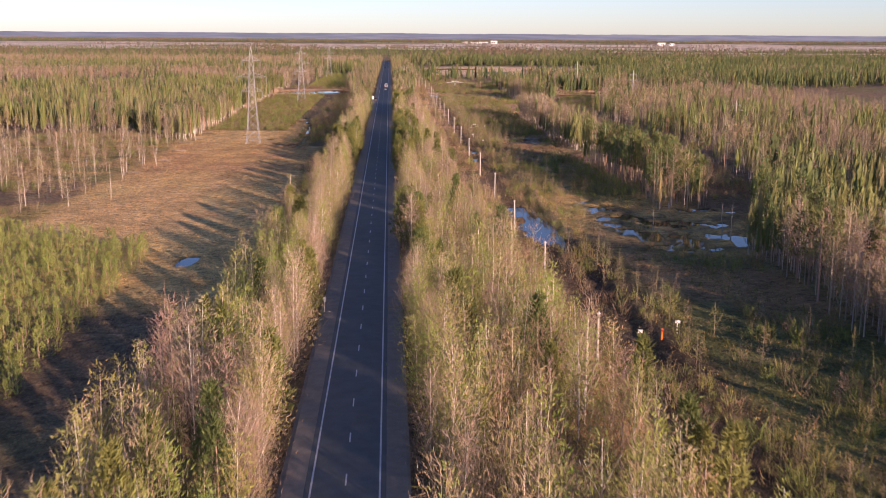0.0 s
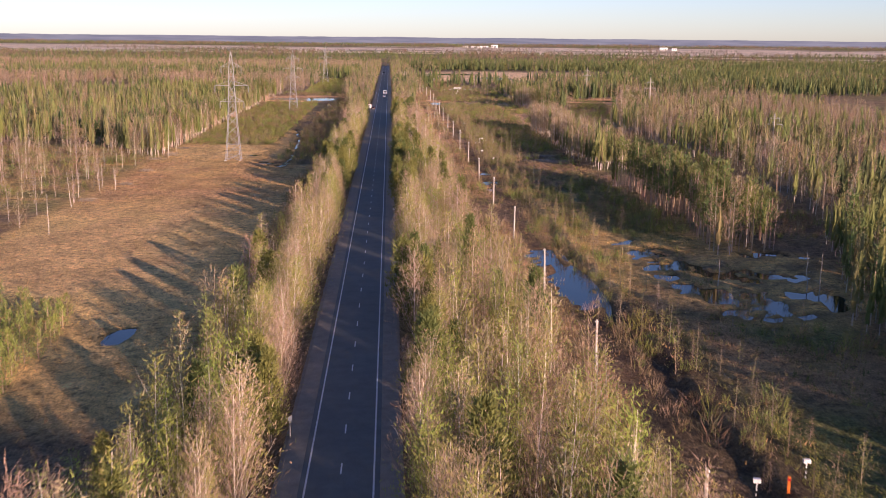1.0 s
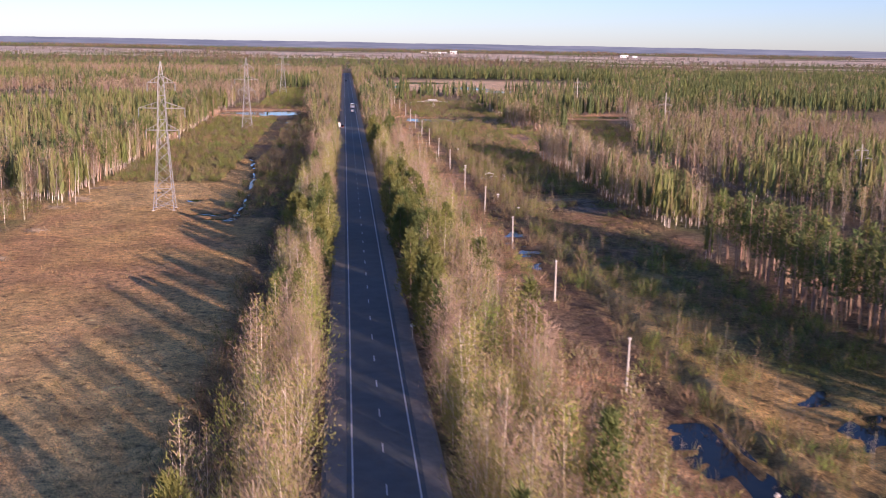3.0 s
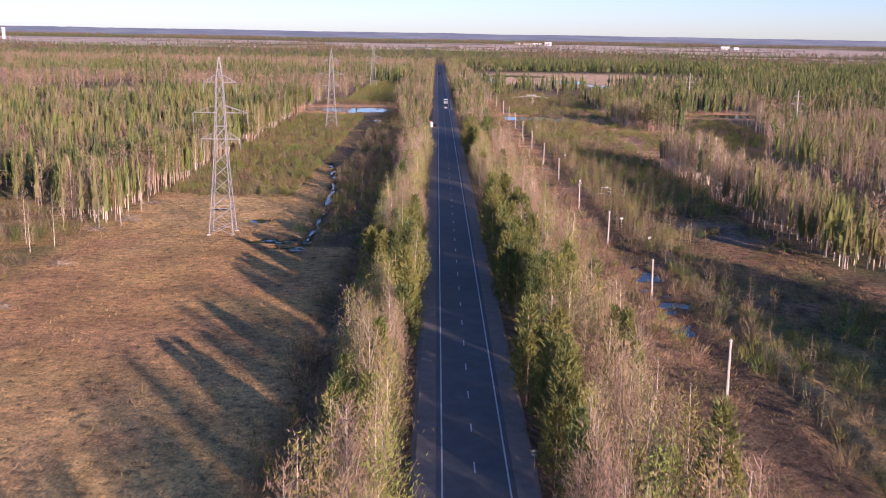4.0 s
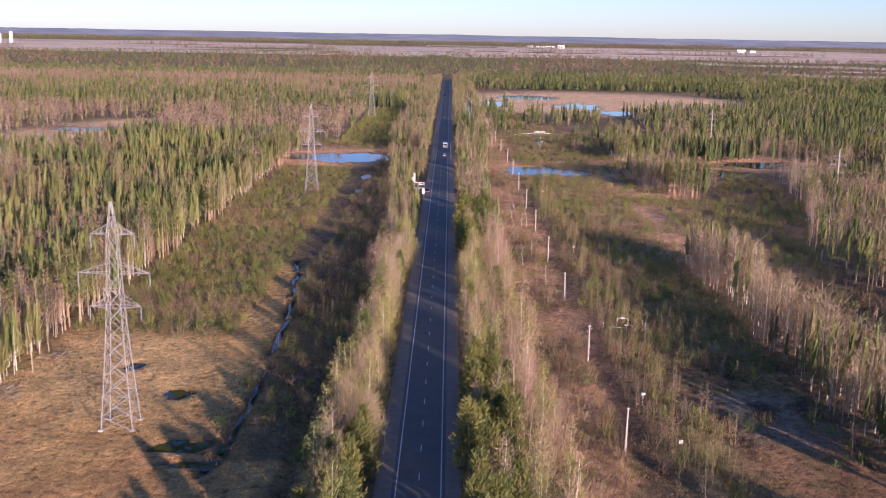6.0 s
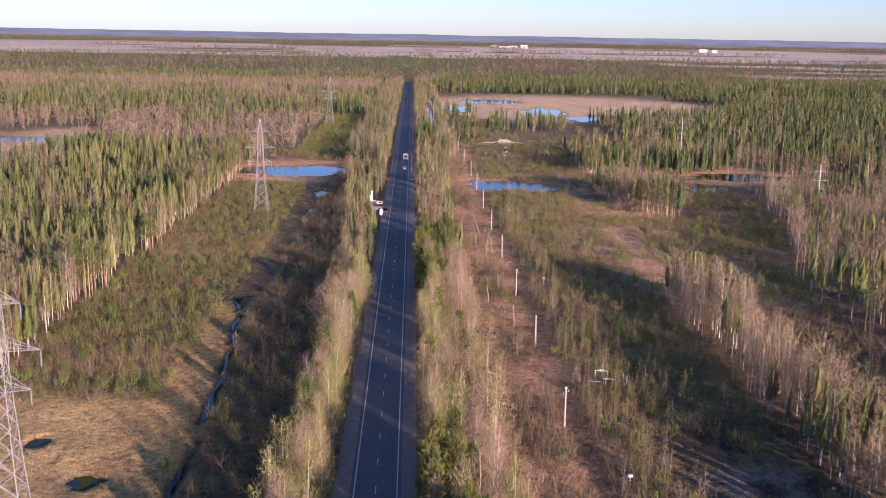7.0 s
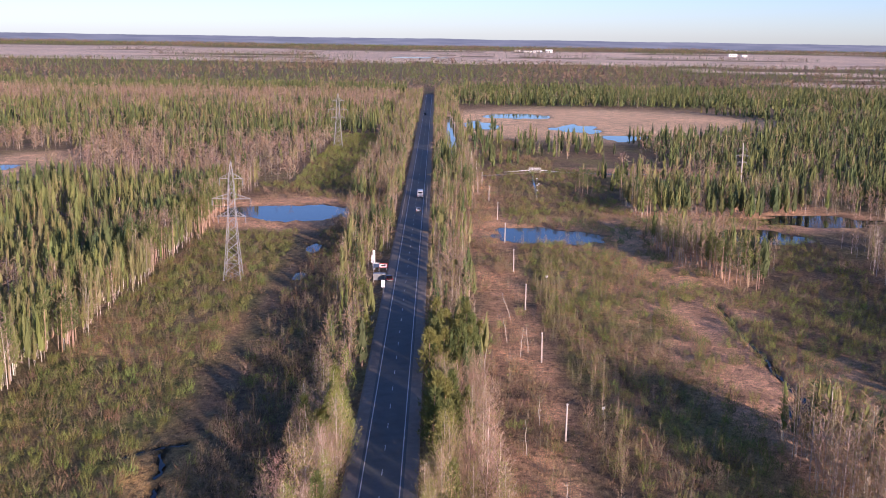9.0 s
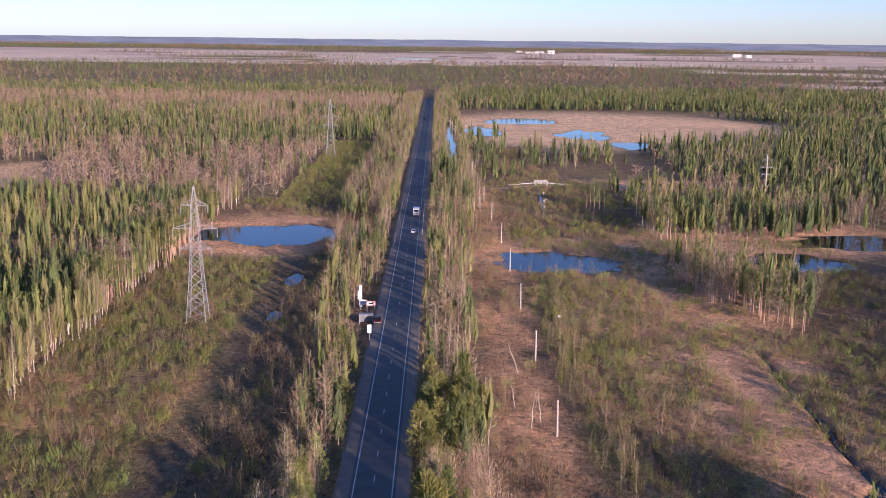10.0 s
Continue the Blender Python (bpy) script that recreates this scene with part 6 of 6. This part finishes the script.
def guard_rail(x, y0, y1):
    """Steel guard rail: posts and a corrugated beam."""
    root = tagged(new("guard_rail"), "grey steel guard rail at the bridge", "guard rail", "bridge rails")
    bm = bmesh.new()
    prof = [(0.0, 0.36), (0.045, 0.40), (0.0, 0.455), (0.045, 0.51), (0.0, 0.55)]
    s = -1 if x > 0 else 1
    rows = [[bm.verts.new((s * (0.05 + px), yy, pz)) for px, pz in prof] for yy in (0.0, y1 - y0)]
    for i in range(4):
        bm.faces.new((rows[0][i], rows[0][i + 1], rows[1][i + 1], rows[1][i]))
    bmesh.ops.solidify(bm, geom=list(bm.faces), thickness=0.012)
    part("beam", bm, M_STEEL, root)
    for k in range(int((y1 - y0) / 2) + 1):
        bm = bmesh.new()
        box(bm, -0.05, 0.05, -0.06, 0.06, -0.5, 0.55, 0.008)
        p = part("post", bm, M_STEEL, root)
        p.location.y = min(2.0 * k, y1 - y0)
    root.matrix_basis = pose(x, y0, -0.05)


guard_rail(3.45, 588, 646)
guard_rail(-3.75, 572, 646)


# track and pipe bridge across the far stream
M_TRACK = noisy("pale_sand", (0.38, 0.33, 0.26), (0.58, 0.52, 0.43), 0.5, 0.95, 0, 0.3)


def track(name, pts, half, label):
    V, F = [], []
    for i, (x, y) in enumerate(pts):
        ox, oy = pts[max(i - 1, 0)]
        qx, qy = pts[min(i + 1, len(pts) - 1)]
        d = Vector((qx - ox, qy - oy)).normalized()
        for k in range(4):
            u = (k / 3 * 2 - 1) * half
            px, py = x + d.y * u, y - d.x * u
            V.append((px, py, -0.84 - 0.1 * (k in (0, 3))))
    for i in range(len(pts) - 1):
        for k in range(3):
            a = i * 4 + k
            F.append((a, a + 1, a + 5, a + 4))
    tagged(new(name, raw_mesh(name, np.array(V), np.array(F), [M_TRACK])), label, "track", "", "structure")


track("dirt_track", [(19, 683), (27, 685.5), (38, 692), (46, 697), (56, 698.2), (66, 696.5), (79, 694), (92, 695), (110, 700)], 1.5, "pale sandy track across the marsh")


def pipe_bridge():
    root = tagged(new("footbridge"), "small white footbridge with railings over a ditch", "footbridge")
    bm = bmesh.new()
    box(bm, -2.4, 2.4, -1.0, 1.0, 0.55, 0.75, 0.03)
    part("deck", bm, M_CONCRETE, root)
    for sy in (-0.95, 0.95):
        bm = bmesh.new()
        for x in (-2.3, -1.15, 0, 1.15, 2.3):
            bar(bm, (x, sy, 0.7), (x, sy, 1.75), 0.06, 0.06, 5)
        for z in (1.25, 1.75):
            bar(bm, (-2.35, sy, z), (2.35, sy, z), 0.07, 0.07, 5)
        part("railing", bm, M_WHITE, root)
    for x in (-2.1, 2.1):
        bm = bmesh.new()
        box(bm, x - 0.25, x + 0.25, -1.0, 1.0, -0.6, 0.56, 0.02)
        part("pier", bm, M_CONCRETE, root)
    for s in (-1, 1):
        bm = bmesh.new()
        bar(bm, (s * 2.3, -0.6, 1.0), (s * 12.5, -0.6, 0.15), 0.16, 0.16, 8)
        part("pipe", bm, M_WHITE, root, "white sloping pipe")
    root.matrix_basis = pose(46.5, 697.2, -1.0, 0, 0, 3)


pipe_bridge()
tagged(new("drain", raw_mesh("drain", np.array([(44.4, 690, -0.93), (45.2, 690, -0.93), (40.6, 628, -0.93), (41.3, 628, -0.93)]), np.array([(0, 1, 3, 2)]), [M_WATER])), "dark straight drain through the marsh", "drain", "", "structure")


def depot(x, y, w, d, h, label, category):
    """Far white building: walls, roof slab, windows as parts."""
    root = tagged(new("depot_building" if h < 20 else "silo_tower"), label, category)
    bm = bmesh.new()
    box(bm, -w / 2, w / 2, -d / 2, d / 2, -1, h, 0.3)
    part("wall", bm, M_WHITE, root)
    bm = bmesh.new()
    box(bm, -w / 2 - 0.5, w / 2 + 0.5, -d / 2 - 0.5, d / 2 + 0.5, h, h + 0.8, 0.1)
    part("roof", bm, M_GREY, root)
    for k in range(int(w / 8)):
        bm = bmesh.new()
        box(bm, -w / 2 + 8 * k + 2, -w / 2 + 8 * k + 6, -d / 2 - 0.15, -d / 2 + 0.1, h * 0.45, h * 0.75)
        part("window", bm, M_WINDOW, root)
    root.matrix_basis = pose(x, y, -1)


for x, y, w, d, h in ((362, 3650, 22, 14, 13), (330, 3700, 30, 14, 9), (298, 3690, 26, 12, 8), (270, 3750, 18, 12, 9), (905, 3500, 26, 12, 10), (935, 3480, 16, 12, 8)):
    depot(x, y, w, d, h, "distant long white industrial building", "building")
for x, y, w, d, h in ((-1232, 3100, 8, 8, 25), (-1208, 3120, 7, 7, 31), (-1262, 3080, 26, 12, 12)):
    depot(x, y, w, d, h, "distant pale tower block above the woods", "building")


# dead trunks and brushwood
def snag(x, y, h, lean, turn, label):
    root = tagged(new("dead_tree"), label, "dead tree", "dead trees")
    r2 = np.random.RandomState(int(abs(x * 13 + y)))
    bm = bmesh.new()
    p = Vector((0, 0, -0.2))
    for k in range(4):
        q = Vector((r2.normal() * 0.08, r2.normal() * 0.08, h * (k + 1) / 4))
        bar(bm, p, q, 0.075 - 0.013 * k, 0.062 - 0.013 * k, 5)
        p = q
    part("trunk", bm, M_DEAD, root)
    for k in range(5):
        bm = bmesh.new()
        z, a = h * (0.35 + 0.6 * r2.rand()), r2.rand() * 6.3
        n = 0.35 + 0.5 * r2.rand()
        bar(bm, (0, 0, z), (math.cos(a) * n, math.sin(a) * n, z + 0.4 * n), 0.022, 0.008, 3)
        part("branch", bm, M_DEAD, root)
    root.matrix_basis = pose(x, y, ground_z(x, y), 0, lean, turn)


M_DEAD = noisy("dead_wood", (0.34, 0.29, 0.23), (0.6, 0.54, 0.45), 1.5, 0.9)
for x, y, h, lean, turn in ((21.1, 472.6, 6.0, -20, 30), (19.4, 456.5, 5.0, -9, 10), (21.1, 448, 5.5, 4, 0), (22.7, 451, 5.2, -6, 40), (14.5, 440, 4.5, 5, 0), (21.3, 416, 4.4, -8, 70), (14.9, 459, 4.2, 3, 0),
                           (18.6, 405, 4.8, 8, 120), (22.0, 388, 4.0, -5, 10), (-54.8, 315.7, 7.5, 2, 0), (-57.5, 329, 7.2, 3, 20), (-55.6, 330.6, 7.4, -2, 0), (-56.8, 340, 7.0, 1, 0), (-55.9, 233, 6.6, -5, 0), (-57.1, 258.6, 5, 3, 0),
                           (-51.3, 205, 6.6, 1, 0), (-53.4, 255, 4.6, 4, 60), (-55, 262, 4.2, -6, 0), (-58, 245, 5.0, 2, 0), (46.5, 168, 3.6, 2, 0), (58, 163, 6.0, 1, 0), (57.2, 165, 5.2, -3, 0)):
    snag(x, y, h, lean, turn, "bare pale dead trunk with broken twigs")


def brush_heap(x, y, w):
    r2 = np.random.RandomState(int(abs(x * 7 + y)))
    n = 150
    base = np.c_[r2.normal(size=n) * w * 0.4, r2.normal(size=n) * w * 0.3, 0.05 + 0.5 * r2.rand(n)]
    way = unit(np.c_[r2.normal(size=(n, 2)), r2.normal(size=n) * 0.3])
    v, f = slivers(base, way, 0.6 + 1.2 * r2.rand(n), 0.05 + 0.06 * r2.rand(n), r2)
    ob = tagged(new("brushwood_heap", raw_mesh("brushwood_heap", v, f, TREE_MATS, np.zeros(n, int), np.broadcast_to(C(0.3, 0.24, 0.17), (len(v), 3)))), "heap of grey cut branches and roots on dry grass", "brushwood heap", "brushwood heaps", "stuff")
    ob.location = (x, y, ground_z(x, y))


for x, y, w in ((-54.4, 319, 2.6), (-55.4, 322.5, 1.8), (-54.9, 337, 2.2), (-57.3, 311, 2.2), (-54, 285, 1.8), (-52.8, 262, 1.6), (-55, 240, 2.0), (20, 556, 1.6), (40, 549.5, 2.0)):
    brush_heap(x, y, w)
